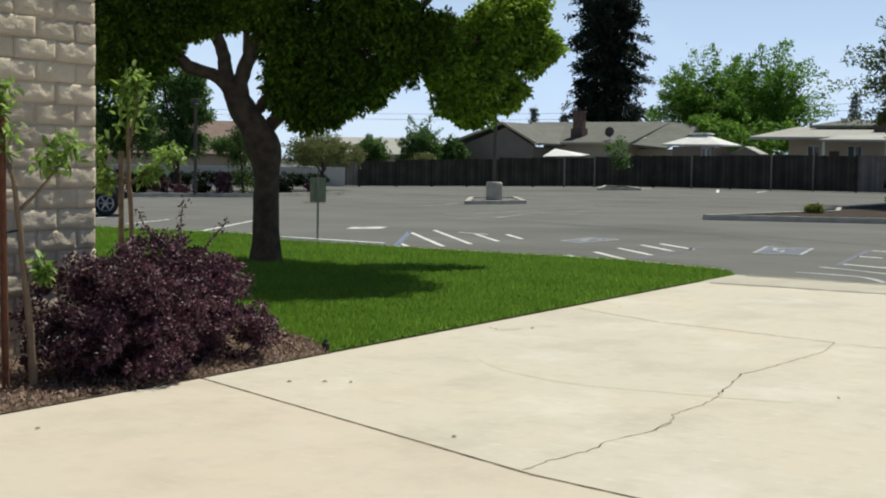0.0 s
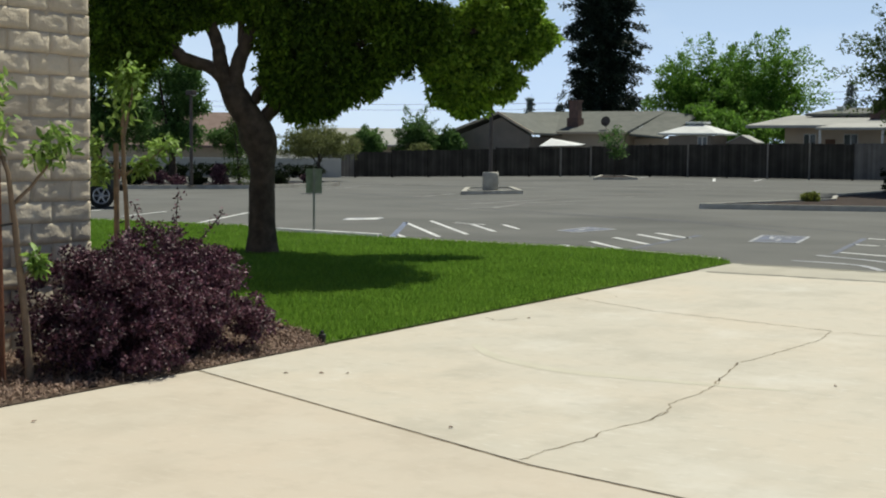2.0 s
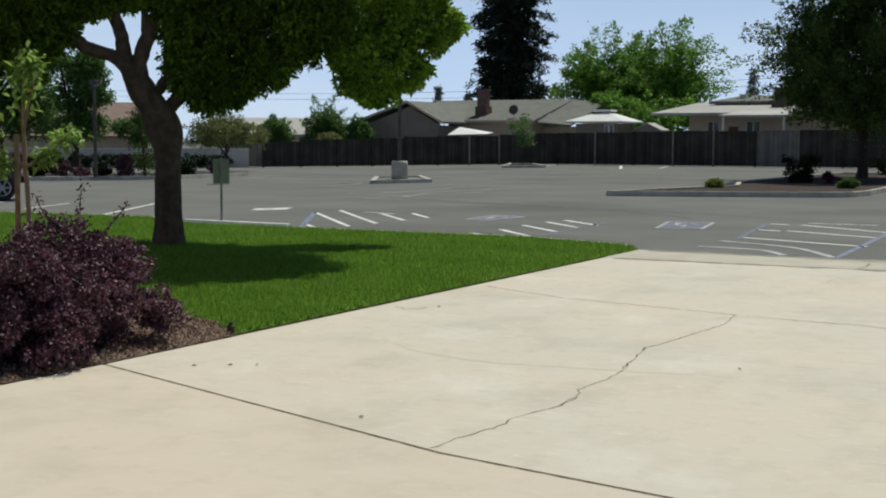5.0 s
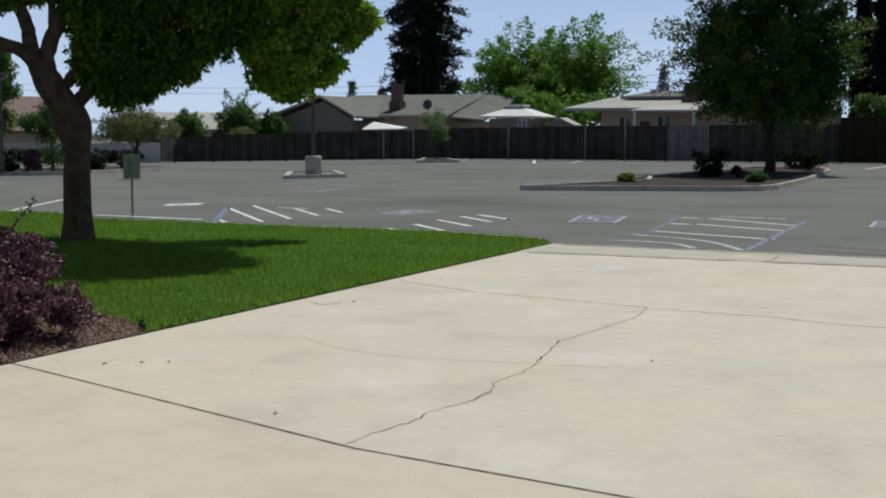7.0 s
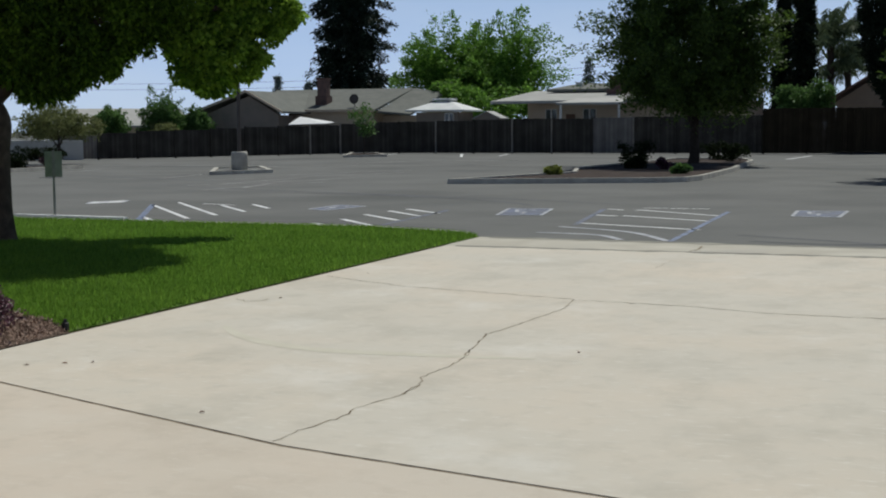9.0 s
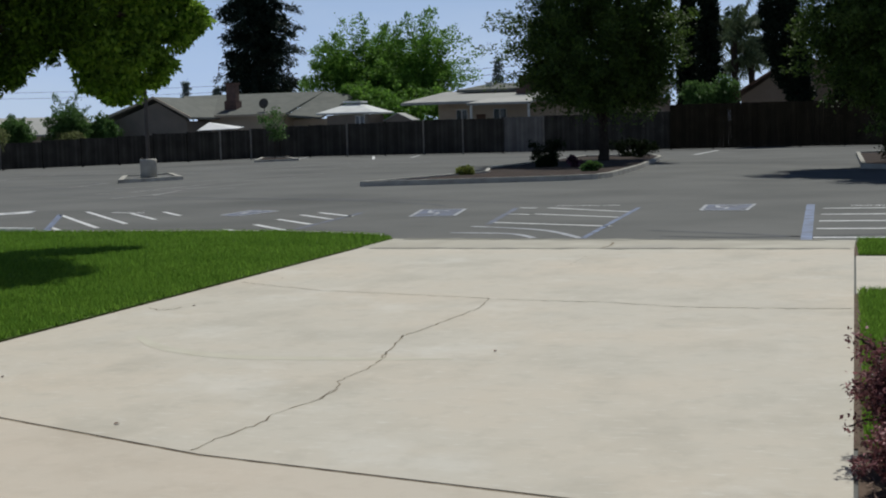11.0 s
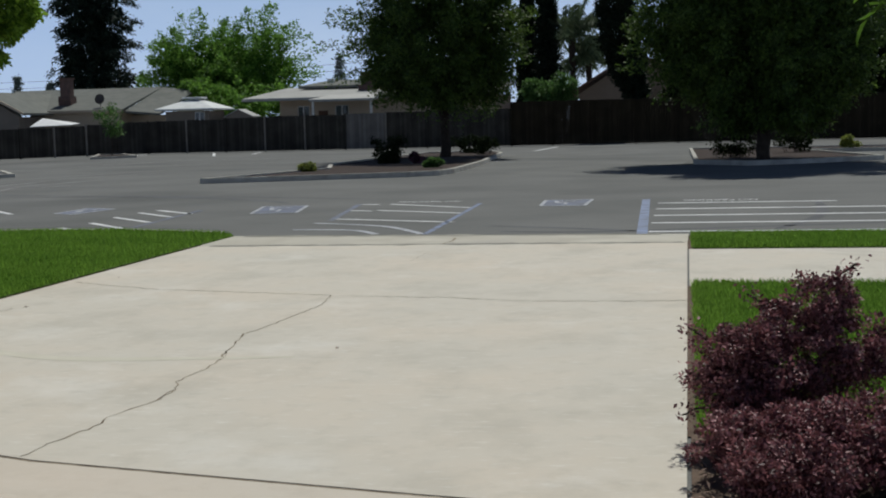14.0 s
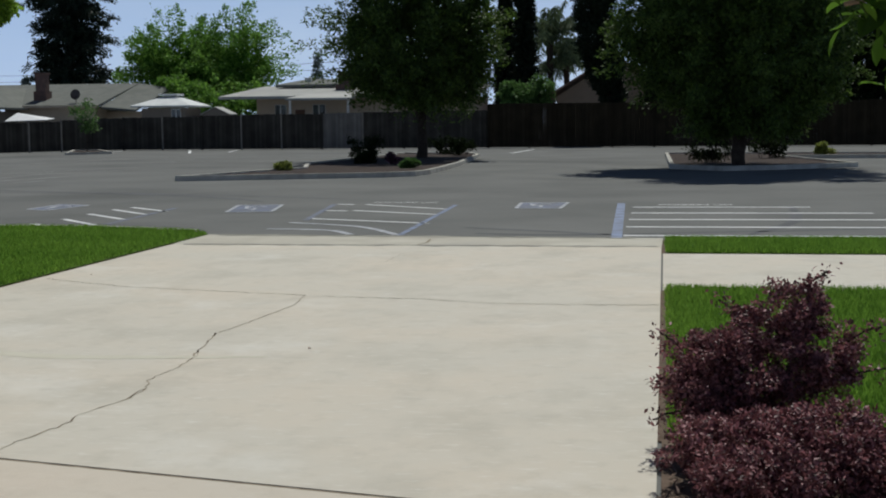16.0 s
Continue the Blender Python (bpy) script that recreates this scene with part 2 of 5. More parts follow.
TRIM_WHITE = material("white_trim", (0.70, 0.69, 0.66), 0.6, (0.62, 0.61, 0.58), 2, 30, 0.1)
TRIM_BROWN = material("brown_trim", (0.16, 0.09, 0.06), 0.8, (0.12, 0.07, 0.05), 2, 30, 0.1)
BRICK_RED = material("chimney_brick", (0.16, 0.10, 0.085), 0.95, (0.11, 0.075, 0.066), 3, 20, 0.5, spread=0.2)
STEEL = material("galvanised_steel", (0.30, 0.30, 0.29), 0.5, (0.24, 0.24, 0.23), 5, 60, 0.1, metal=0.7)
POLE_BROWN = material("bronze_pole", (0.10, 0.085, 0.075), 0.6, (0.075, 0.065, 0.06), 4, 50, 0.1, metal=0.3)
SIGN_BACK = material("sign_back_paint", (0.24, 0.275, 0.225), 0.6, (0.19, 0.22, 0.18), 7, 50, 0.1)
CLOTH_WHITE = material("white_canvas", (0.82, 0.82, 0.82), 0.8, (0.75, 0.75, 0.76), 2, 60, 0.1)
PAINT_TRUCK = material("dark_green_car_paint", (0.022, 0.032, 0.036), 0.3, (0.018, 0.026, 0.03), 1, 100, 0.0, spec=0.6)
RUBBER = material("tyre_rubber", (0.02, 0.02, 0.02), 0.85, (0.03, 0.03, 0.03), 6, 60, 0.2)
ALLOY = material("alloy_rim", (0.55, 0.55, 0.56), 0.35, (0.45, 0.45, 0.46), 6, 60, 0.0, metal=0.8)
DARK_GLASS = material("dark_window_glass", (0.02, 0.024, 0.028), 0.08, (0.03, 0.034, 0.04), 1, 10, 0.0, spec=0.7)
RED_LENS = material("red_tail_lens", (0.30, 0.02, 0.02), 0.25, (0.25, 0.02, 0.02), 2, 30, 0.0, spec=0.6)
BLACK_PLASTIC = material("black_plastic", (0.018, 0.018, 0.018), 0.6, (0.025, 0.025, 0.025), 8, 60, 0.1)
WIRE = material("dark_wire", (0.05, 0.05, 0.055), 0.7, (0.07, 0.07, 0.075), 3, 30, 0.0)
# camphor pair: interior shade and outer sunlight are put into the leaf colours
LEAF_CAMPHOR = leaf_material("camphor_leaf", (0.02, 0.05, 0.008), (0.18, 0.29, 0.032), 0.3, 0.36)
LEAF_CAMPHOR_LIT = leaf_material("camphor_sunlit_leaf", (0.11, 0.22, 0.025), (0.37, 0.52, 0.07), 0.4, 0.5)
LEAF_DEEP = leaf_material("deep_green_leaf", (0.034, 0.072, 0.013), (0.12, 0.185, 0.033), 0.7, 0.32)
LEAF_BRIGHT = leaf_material("bright_green_leaf", (0.085, 0.2, 0.03), (0.2, 0.35, 0.06), 0.35, 0.45)
LEAF_MID = leaf_material("mid_green_leaf", (0.07, 0.15, 0.04), (0.12, 0.21, 0.06), 0.35, 0.4)
LEAF_OLIVE = leaf_material("olive_green_leaf", (0.14, 0.165, 0.06), (0.20, 0.22, 0.09), 0.3, 0.4)
# young leaf made darker: the shade it hangs in is put into its colour
LEAF_HANGING_SHADE = leaf_material("shaded_hanging_leaf", (0.02, 0.055, 0.008), (0.13, 0.25, 0.03), 0.25, 0.45)
LEAF_YOUNG = leaf_material("young_green_leaf", (0.15, 0.28, 0.045), (0.30, 0.42, 0.11), 1.1, 0.45)
LEAF_CONIFER = leaf_material("conifer_needles", (0.012, 0.024, 0.016), (0.028, 0.042, 0.026), 0.3, 0.1)
LEAF_CYPRESS = leaf_material("cypress_needles", (0.010, 0.018, 0.010), (0.02, 0.032, 0.016), 0.3, 0.1)
LEAF_PURPLE = leaf_material("purple_leaf", (0.026, 0.010, 0.017), (0.165, 0.07, 0.10), 1.0, 0.15, 0.6)
LEAF_MAROON = leaf_material("maroon_leaf", (0.095, 0.033, 0.038), (0.33, 0.145, 0.155), 1.0, 0.25, 0.55)
# darker copy of the deep green leaf, with shade put into its colour
LEAF_SHADE = leaf_material("shaded_green_leaf", (0.010, 0.018, 0.007), (0.026, 0.038, 0.013), 0.05, 0.15)
LEAF_PALM = leaf_material("palm_leaf", (0.08, 0.12, 0.06), (0.15, 0.19, 0.1), 0.4, 0.3)
LEAF_YELLOW = leaf_material("yellow_green_leaf", (0.20, 0.24, 0.05), (0.30, 0.33, 0.08), 0.3, 0.35)
# haze over the far conifers is put into this pale leaf colour
LEAF_HAZY = leaf_material("hazy_far_tree_leaf", (0.11, 0.15, 0.14), (0.15, 0.19, 0.17), 0.2, 0.2)


# ---- building helpers ----
def thing(name, label, category, at=(0, 0, 0), group="", kind="", turn=0):
    ob = new(name)
    ob.empty_display_size = 0.2
    ob.matrix_basis = pose(*at, 0, 0, turn)
    return tagged(ob, label, category, group, kind)


def mesh_object(name, verts, faces, mat, parent=None, label="", smooth=False):
    me = bpy.data.meshes.new(name)
    me.from_pydata([tuple(v) for v in verts], [], [tuple(f) for f in faces])
    me.materials.append(mat)
    if smooth:
        me.shade_smooth()
    ob = new(name, me)
    ob.parent = parent
    return tagged(ob, label) if label else ob


def quick_mesh(name, verts, faces, mat):
    """A mesh from arrays: verts (n, 3), faces (m, 3)."""
    me = bpy.data.meshes.new(name)
    me.vertices.add(len(verts))
    me.vertices.foreach_set("co", np.ascontiguousarray(verts, dtype=np.float32).ravel())
    k = faces.shape[1]
    me.loops.add(faces.size)
    me.loops.foreach_set("vertex_index", np.ascontiguousarray(faces, dtype=np.int32).ravel())
    me.polygons.add(len(faces))
    me.polygons.foreach_set("loop_start", np.arange(0, faces.size, k, dtype=np.int32))
    me.update(calc_edges=True)
    me.materials.append(mat)
    return me


def part(name, bm, mat, parent, label="", smooth=False):
    me = bpy.data.meshes.new(name)
    bmesh.ops.recalc_face_normals(bm, faces=bm.faces)
    bm.to_mesh(me)
    bm.free()
    me.materials.append(mat)
    if smooth:
        me.shade_smooth()
    ob = new(name, me)
    ob.parent = parent
    return tagged(ob, label) if label else ob


def add_box(bm, lo, hi, bevel=0.0):
    vs = [bm.verts.new((x, y, z)) for z in (lo[2], hi[2]) for y in (lo[1], hi[1]) for x in (lo[0], hi[0])]
    fs = [bm.faces.new([vs[i] for i in f]) for f in ((0, 2, 3, 1), (4, 5, 7, 6), (0, 1, 5, 4), (2, 6, 7, 3), (0, 4, 6, 2), (1, 3, 7, 5))]
    if bevel:
        es = {ed for f in fs for ed in f.edges}
        bmesh.ops.bevel(bm, geom=list(es), offset=bevel, segments=2, affect="EDGES", profile=0.6)
    return bm


def box(name, lo, hi, mat, parent=None, label="", bevel=0.0):
    return part(name, add_box(bmesh.new(), lo, hi, bevel), mat, parent, label)


def add_prism(bm, outline, lo, hi):
    """A plate with this outline in plan, from height lo to hi."""
    a_ring = [bm.verts.new((x, y, lo)) for x, y in outline]
    b_ring = [bm.verts.new((x, y, hi)) for x, y in outline]
    n = len(outline)
    bm.faces.new(b_ring)
    bm.faces.new(a_ring[::-1])
    for i in range(n):
        bm.faces.new((a_ring[i], a_ring[(i + 1) % n], b_ring[(i + 1) % n], b_ring[i]))
    return bm


def prism(name, outline, lo, hi, mat, parent=None, label=""):
    return part(name, add_prism(bmesh.new(), outline, lo, hi), mat, parent, label)


def add_tube(bm, points, radii, sides=8, wobble=0.0):
    """A tapered tube through points."""
    rings = []
    q = None
    for i, p in enumerate(points):
        p = Vector(p)
        d = (Vector(points[min(i + 1, len(points) - 1)]) - Vector(points[max(i - 1, 0)])).normalized()
        q = d.to_track_quat("Z", "Y") if q is None else (q @ Vector((0, 0, 1))).rotation_difference(d) @ q
        ring = []
        for k in range(sides):
            an = 2 * math.pi * k / sides
            r = radii[i] * (1 + wobble * noise.noise(p * 3 + Vector((math.cos(an), math.sin(an), k * 0.1))))
            ring.append(bm.verts.new(p + q @ Vector((math.cos(an) * r, math.sin(an) * r, 0))))
        rings.append(ring)
    for r0, r1 in zip(rings, rings[1:]):
        for k in range(sides):
            bm.faces.new((r0[k], r0[(k + 1) % sides], r1[(k + 1) % sides], r1[k]))
    bm.faces.new(rings[0][::-1])
    bm.faces.new(rings[-1])
    return bm


def bend(points, steps=4, jitter=0.0, seed=1):
    """Finer points along a polyline, smoothed, a little uneven."""
    rnd = random.Random(seed)
    pts = [Vector(p) for p in points]
    out = []
    for i in range(len(pts) - 1):
        p0, p1, p2, p3 = pts[max(i - 1, 0)], pts[i], pts[i + 1], pts[min(i + 2, len(pts) - 1)]
        for s in range(steps):
            t = s / steps
            v = 0.5 * ((2 * p1) + (p2 - p0) * t + (2 * p0 - 5 * p1 + 4 * p2 - p3) * t * t + (3 * p1 - p0 - 3 * p2 + p3) * t ** 3)
            out.append(v + Vector([rnd.uniform(-jitter, jitter) for _ in range(3)]))
    out.append(pts[-1])
    return out


def limb(bm, points, r0, r1, sides=8, seed=1, jitter=0.02, wobble=0.25):
    pts = bend(points, 4, jitter, seed)
    n = len(pts) - 1
    return add_tube(bm, pts, [r0 + (r1 - r0) * (i / n) for i in range(len(pts))], sides, wobble)


def leaves(centres, out_dirs, size, rng, aspect=0.5, droop=0.2, flat=0.4):
    """Folded two-triangle leaves at centres; flat: how far they lie level."""
    n = len(centres)
    d = rng.normal(size=(n, 3)) + out_dirs * 0.6
    d[:, 2] -= droop
    d /= np.linalg.norm(d, axis=1, keepdims=True)
    up = rng.normal(size=(n, 3)) * (1 - flat) + np.array([0, 0, 1.0]) * flat * 2
    s = np.cross(d, up)
    s /= np.linalg.norm(s, axis=1, keepdims=True) + 1e-9
    nrm = np.cross(s, d)
    L = size * rng.uniform(0.65, 1.3, size=(n, 1))
    W = L * aspect
    mid = centres + d * L * 0.45
    v = np.stack([centres, mid + s * W * 0.5 + nrm * W * 0.15, centres + d * L - nrm * L * 0.08, mid - s * W * 0.5 + nrm * W * 0.15], 1).reshape(-1, 3)
    i = np.arange(n)[:, None] * 4
    f = np.concatenate([i + [[0, 1, 2]], i + [[0, 2, 3]]], 0)
    return v, f


def fine_leaves(centres, size, rng, aspect=0.42, droop=0.25):
    """Pointed oval leaves of eight corners, arched along the rib."""
    n = len(centres)
    d = rng.normal(size=(n, 3))
    d[:, 2] -= droop
    d /= np.linalg.norm(d, axis=1, keepdims=True)
    s = np.cross(d, rng.normal(size=(n, 3)) * 0.5 + np.array([0, 0, 1.0]))
    s /= np.linalg.norm(s, axis=1, keepdims=True) + 1e-9
    nrm = np.cross(s, d)
    L = size * rng.uniform(0.65, 1.25, size=(n, 1))
    rows = [centres]
    for f, w in ((0.25, 0.36), (0.55, 0.5), (0.82, 0.27)):
        mid = centres + d * L * f - nrm * L * 0.22 * f * f
        rows += [mid + s * L * aspect * w + nrm * L * 0.05, mid - nrm * L * 0.01, mid - s * L * aspect * w + nrm * L * 0.05]
    rows.append(centres + d * L - nrm * L * 0.24)
    v = np.stack(rows, 1).reshape(-1, 3)
    i = np.arange(n)[:, None] * 11
    tri = [(0, 1, 2), (0, 2, 3), (1, 4, 5), (1, 5, 2), (2, 5, 6), (2, 6, 3), (4, 7, 8), (4, 8, 5), (5, 8, 9), (5, 9, 6), (7, 10, 8), (8, 10, 9)]
    f = np.concatenate([i + [list(t)] for t in tri], 0)
    return v, f


def crown(name, blobs, clumps, clump_r, per_clump, size, mat, parent, seed=1, aspect=0.5, droop=0.2, flat=0.4, shell=0.55, label=""):
    """A crown: clumps of leaves over and inside ellipsoids (x, y, z, rx, ry, rz)."""
    rng = np.random.default_rng(seed)
    vol = np.array([b[3] * b[4] * b[5] for b in blobs]) ** 0.5
    count = np.maximum(1, (vol / vol.sum() * clumps).astype(int))
    cs, ds = [], []
    for b, k in zip(blobs, count):
        u = rng.normal(size=(k, 3))
        u /= np.linalg.norm(u, axis=1, keepdims=True)
        r = rng.uniform(shell, 1.0, size=(k, 1)) ** 0.7
        c = np.array(b[:3]) + u * r * np.array(b[3:6])
        for ci, ui in zip(c, u):
            m = max(3, int(per_clump * rng.uniform(0.5, 1.4)))
            w = rng.normal(size=(m, 3))
            w /= np.linalg.norm(w, axis=1, keepdims=True)
            rad = clump_r * rng.uniform(0.6, 1.35)
            cs.append(ci + w * rad * rng.uniform(0.2, 1.0, size=(m, 1)) ** 0.5 * np.array([1, 1, 0.7]))
            ds.append(w * 0.6 + ui * 0.4)
    v, f = leaves(np.concatenate(cs), np.concatenate(ds), size, rng, aspect, droop, flat)
    ob = new(name, quick_mesh(name, v, f, mat))
    ob.parent = parent
    tagged(ob, kind="stuff")
    return tagged(ob, label) if label else ob


def lobes(centre, radii, n, r, seed):
    """Smaller ellipsoids set round a larger one, for an uneven outline."""
    rng = np.random.default_rng(seed)
    out = [(*centre, radii[0] * 0.6, radii[1] * 0.6, radii[2] * 0.6)]
    for _ in range(n):
        u = rng.normal(size=3)
        u /= np.linalg.norm(u)
        k = rng.uniform(0.55, 0.92)
        s = r * rng.uniform(0.6, 1.3)
        out.append(tuple(float(c) for c in (np.array(centre) + u * np.array(radii) * k)) + (s, s, s * 0.75))
    return out


def inside(pts, outline):
    x, y = pts[:, 0], pts[:, 1]
    hit = np.zeros(len(pts), bool)
    n = len(outline)
    for i in range(n):
        (x0, y0), (x1, y1) = outline[i], outline[(i + 1) % n]
        with np.errstate(divide="ignore", invalid="ignore"):
            hit ^= ((y0 > y) != (y1 > y)) & (x < (x1 - x0) * (y - y0) / (y1 - y0 + 1e-12) + x0)
    return hit


def ribbon(points, widths, z):
    """A flat strip along points in plan."""
    vs, fs = [], []
    for i, p in enumerate(points):
        p0, p1 = points[max(i - 1, 0)], points[min(i + 1, len(points) - 1)]
        d = Vector((p1[0] - p0[0], p1[1] - p0[1])).normalized()
        w = widths[i] / 2
        vs += [(p[0] - d.y * w, p[1] + d.x * w, z), (p[0] + d.y * w, p[1] - d.x * w, z)]
        if i:
            k = 2 * i
            fs.append((k - 2, k - 1, k + 1, k))
    return vs, fs


# ---- ground and paving ----
tagged(mesh_object("ground", [(-900, -300, -0.012), (900, -300, -0.012), (900, 1500, -0.012), (-900, 1500, -0.012)], [(0, 1, 2, 3)], ASPHALT),
       "worn grey asphalt of a wide parking lot", "parking lot", kind="structure")

DX0, DX1 = -6.34, 0.0                       # the driveway's two edges


JOINT = [(DX0, 6.96), (-3.07, 5.76), (-1.1, 5.36), (0.0, 5.17), (6.0, 4.2)]      # the sawn joint across the driveway


driveway = thing("driveway", "pale sun-bleached concrete driveway with cracks and a joint", "driveway", kind="structure")
prism("slab", [(-30, -12), (6.2, -12), (6.2, 1.98), (0, 1.98), *[(x, y - 0.017) for x, y in JOINT[3::-1]], (DX0 - 0.05, 5.3), (-6.9, -6), (-30, -8)], -0.1, 0.0, CONCRETE_NEAR, driveway, "slightly browner older concrete slab")
prism("slab", [*[(x, y + 0.017) for x, y in JOINT[:4]], (DX1, 16.6), (DX0, 16.6)], -0.1, 0.0, CONCRETE, driveway)
prism("apron", [(DX0, 16.606), (DX1, 16.606), (DX1 + 0.02, 17.85), (DX0 - 0.25, 18.15)], -0.1, -0.002, APRON, driveway, "darker stained concrete apron strip")


def crack(points, width, seed):
    rnd = random.Random(seed)
    pts = []
    for (x0, y0), (x1, y1) in zip(points, points[1:]):
        n = max(2, int(math.hypot(x1 - x0, y1 - y0) / 0.06))
        for k in range(n):
            f = k / n
            pts.append((x0 + (x1 - x0) * f + rnd.uniform(-0.012, 0.012), y0 + (y1 - y0) * f + rnd.uniform(-0.02, 0.02)))
    pts.append(points[-1])
    v, f = ribbon(pts, [width * rnd.uniform(0.35, 1.5) for _ in pts], 0.002)
    return mesh_object("crack", v, f, CRACK, driveway, "dark jagged crack in the concrete")


crack([(-3.15, 5.82), (-3.14, 6.1), (-3.07, 6.47), (-3.09, 6.69), (-3.05, 6.9), (-3.0, 7.15), (-3.01, 7.42), (-3.09, 7.68), (-3.09, 7.86), (-3.06, 8.09), (-3.1, 8.55), (-3.16, 8.75), (-3.24, 9.28), (-3.29, 9.5)], 0.009, 1)
crack([(-3.0, 7.15), (-3.015, 7.28), (-3.01, 7.42)], 0.016, 7)
crack([(-3.1, 8.5), (-3.13, 8.62), (-3.16, 8.75)], 0.016, 8)
crack([(-3.25, 9.36), (-3.29, 9.5)], 0.017, 9)
crack([(-3.28, 9.5), (-3.25, 9.67), (-3.19, 10.22), (-3.15, 10.76), (-3.12, 11.07), (-3.21, 11.7)], 0.009, 2)
crack([(-6.18, 10.75), (-6.02, 10.62), (-5.91, 10.65), (-5.89, 10.83)], 0.012, 10)
crack([(-6.21, 12.75), (-5.73, 12.47), (-5.03, 12.12), (-4.22, 11.95), (-3.2, 11.69)], 0.013, 3)
crack([(-3.2, 11.67), (-2.65, 11.59), (-2.15, 11.55), (-1.44, 11.32), (-0.78, 11.28), (-0.02, 11.34)], 0.013, 4)
crack([(-3.07, 14.6), (-3.06, 15.17), (-3.06, 15.6)], 0.004, 5)
crack([(-3.08, 16.7), (-3.02, 17.0), (-3.06, 17.5)], 0.028, 6)

for i, (pts, w) in enumerate(([[(-5.4, 9.2), (-4.9, 8.7), (-4.2, 8.42), (-3.4, 8.45), (-2.6, 8.55)], 0.15],)):
    p3 = bend([(x, y, 0) for x, y in pts], 8)
    wob = random.Random(i)
    v, f = ribbon([(p.x, p.y) for p in p3], [w * (0.3 + 0.7 * math.sin(math.pi * (k + 0.5) / len(p3))) * wob.uniform(0.85, 1.1) for k in range(len(p3))], 0.0012)
    mesh_object("tyre_mark", v, f, TYRE_MARK, driveway, "faint darker curved tyre mark")

wob = random.Random(21)
gx = [DX0 + 0.15 + (DX1 - DX0 - 0.2) * k / 40 for k in range(41)]
v, f = ribbon([(x, 16.62 + wob.uniform(-0.03, 0.03)) for x in gx], [0.2 * wob.uniform(0.35, 1.3) for _ in gx], 0.0015)
mesh_object("grime_streak", v, f, GRIME, driveway, "dark grime along the apron's edge")
v, f = ribbon([(x, 17.8 - 0.045 * x + wob.uniform(-0.02, 0.02)) for x in gx[:-2]], [0.2 * wob.uniform(0.3, 1.3) for _ in gx[:-2]], 0.0015)
mesh_object("grime_streak", v, f, GRIME, driveway, "dark grime along the apron's edge")

v, f = ribbon(JOINT[:4], [0.05] * 4, -0.004)
mesh_object("joint", v, f, CRACK, driveway, "dark dirt-filled joint between the slabs")

sidewalk = thing("sidewalk", "pale concrete footpath crossing between two strips of lawn", "footpath", kind="structure")
for x0 in (0.02, 3.42):
    prism("slab", [(x0, 12.36), (x0 + 3.388, 12.36), (x0 + 3.388, 15.76), (x0, 15.76)], -0.1, 0.0, CONCRETE, sidewalk)

# planting bed under the block wall, and the two lawns
BED = [(-7.95, -6), (-6.9, -6), (-6.41, 5.3), (DX0 - 0.02, 6.9), (DX0 - 0.02, 8.5), (-6.9, 8.95), (-7.85, 9.4), (-9.5, 10.0), (-26, 12.4), (-26, 9), (-8.3, 7.9), (-7.95, 7.6)]
tagged(prism("bed_left", BED, -0.1, 0.004, SOIL), "brown soil of a planting bed beside the wall", "planting bed", kind="structure")
LAWN_A = [(DX0 - 0.04, 8.5), (DX0 - 0.04, 18.1), (-6.75, 18.6), (-8.7, 19.3), (-12.9, 19.35), (-15.8, 19.5), (-17.5, 20.6), (-26, 20.0), (-26, 12.4), (-9.5, 10.0), (-7.85, 9.4), (-6.9, 8.95)]
LAWN_B = [(0.05, 6.5), (1.2, 6.2), (1.8, 5.4), (6.2, 5.2), (6.2, 12.34), (0.05, 12.34)]
LAWN_C = [(0.05, 15.8), (6.2, 15.8), (6.2, 17.65), (0.05, 17.65)]
BED_R = [(0.02, 2.0), (6.2, 2.0), (6.2, 5.2), (1.8, 5.4), (1.2, 6.2), (0.02, 6.5)]
tagged(prism("bed_right", BED_R, -0.1, 0.004, SOIL), "brown soil of a planting bed beside the driveway", "planting bed", kind="structure")


for x0, y0, y1 in ((DX0 - 0.02, 8.5, 18.1), (0.025, 6.5, 12.34), (0.025, 15.8, 17.65)):
    v, f = ribbon([(x0, y0), (x0, y1)], [0.06, 0.06], -0.004)
    tagged(mesh_object("soil_edge", v, f, SOIL), "dark soil edge between lawn and concrete", "lawn edge", kind="structure")


def lawn(name, outline, blades, tall, seed, keep=None):
    base = tagged(prism(name, outline, -0.1, 0.01, LAWN), "thick mown bright green lawn grass", "lawn", kind="structure")
    rng = np.random.default_rng(seed)
    o = np.array(outline)
    pts = np.zeros((0, 2))
    while len(pts) < blades:
        p = rng.uniform(o.min(0), o.max(0), size=(blades, 2))
        if keep:
            p = p[keep(p, rng)]
        pts = np.concatenate([pts, p[inside(p, outline)]])
    pts = pts[:blades]
    n = len(pts)
    h = tall * rng.uniform(0.6, 1.3, size=n)
    an = rng.uniform(0, 2 * np.pi, n)
    w = rng.uniform(0.004, 0.009, n)
    lean = rng.normal(scale=0.35, size=(n, 2)) * h[:, None]
    s = np.stack([np.cos(an), np.sin(an)], 1) * w[:, None]
    z0 = np.full((n, 1), 0.008)
    v = np.stack([np.concatenate([pts - s, z0], 1), np.concatenate([pts + s, z0], 1), np.concatenate([pts + lean, (0.01 + h)[:, None]], 1)], 1).reshape(-1, 3)
    ob = new("grass", quick_mesh("grass", v, np.arange(3 * n).reshape(-1, 3), GRASS))
    tagged(ob, "dense upright blades of bright green grass", "grass", kind="stuff")
    return base


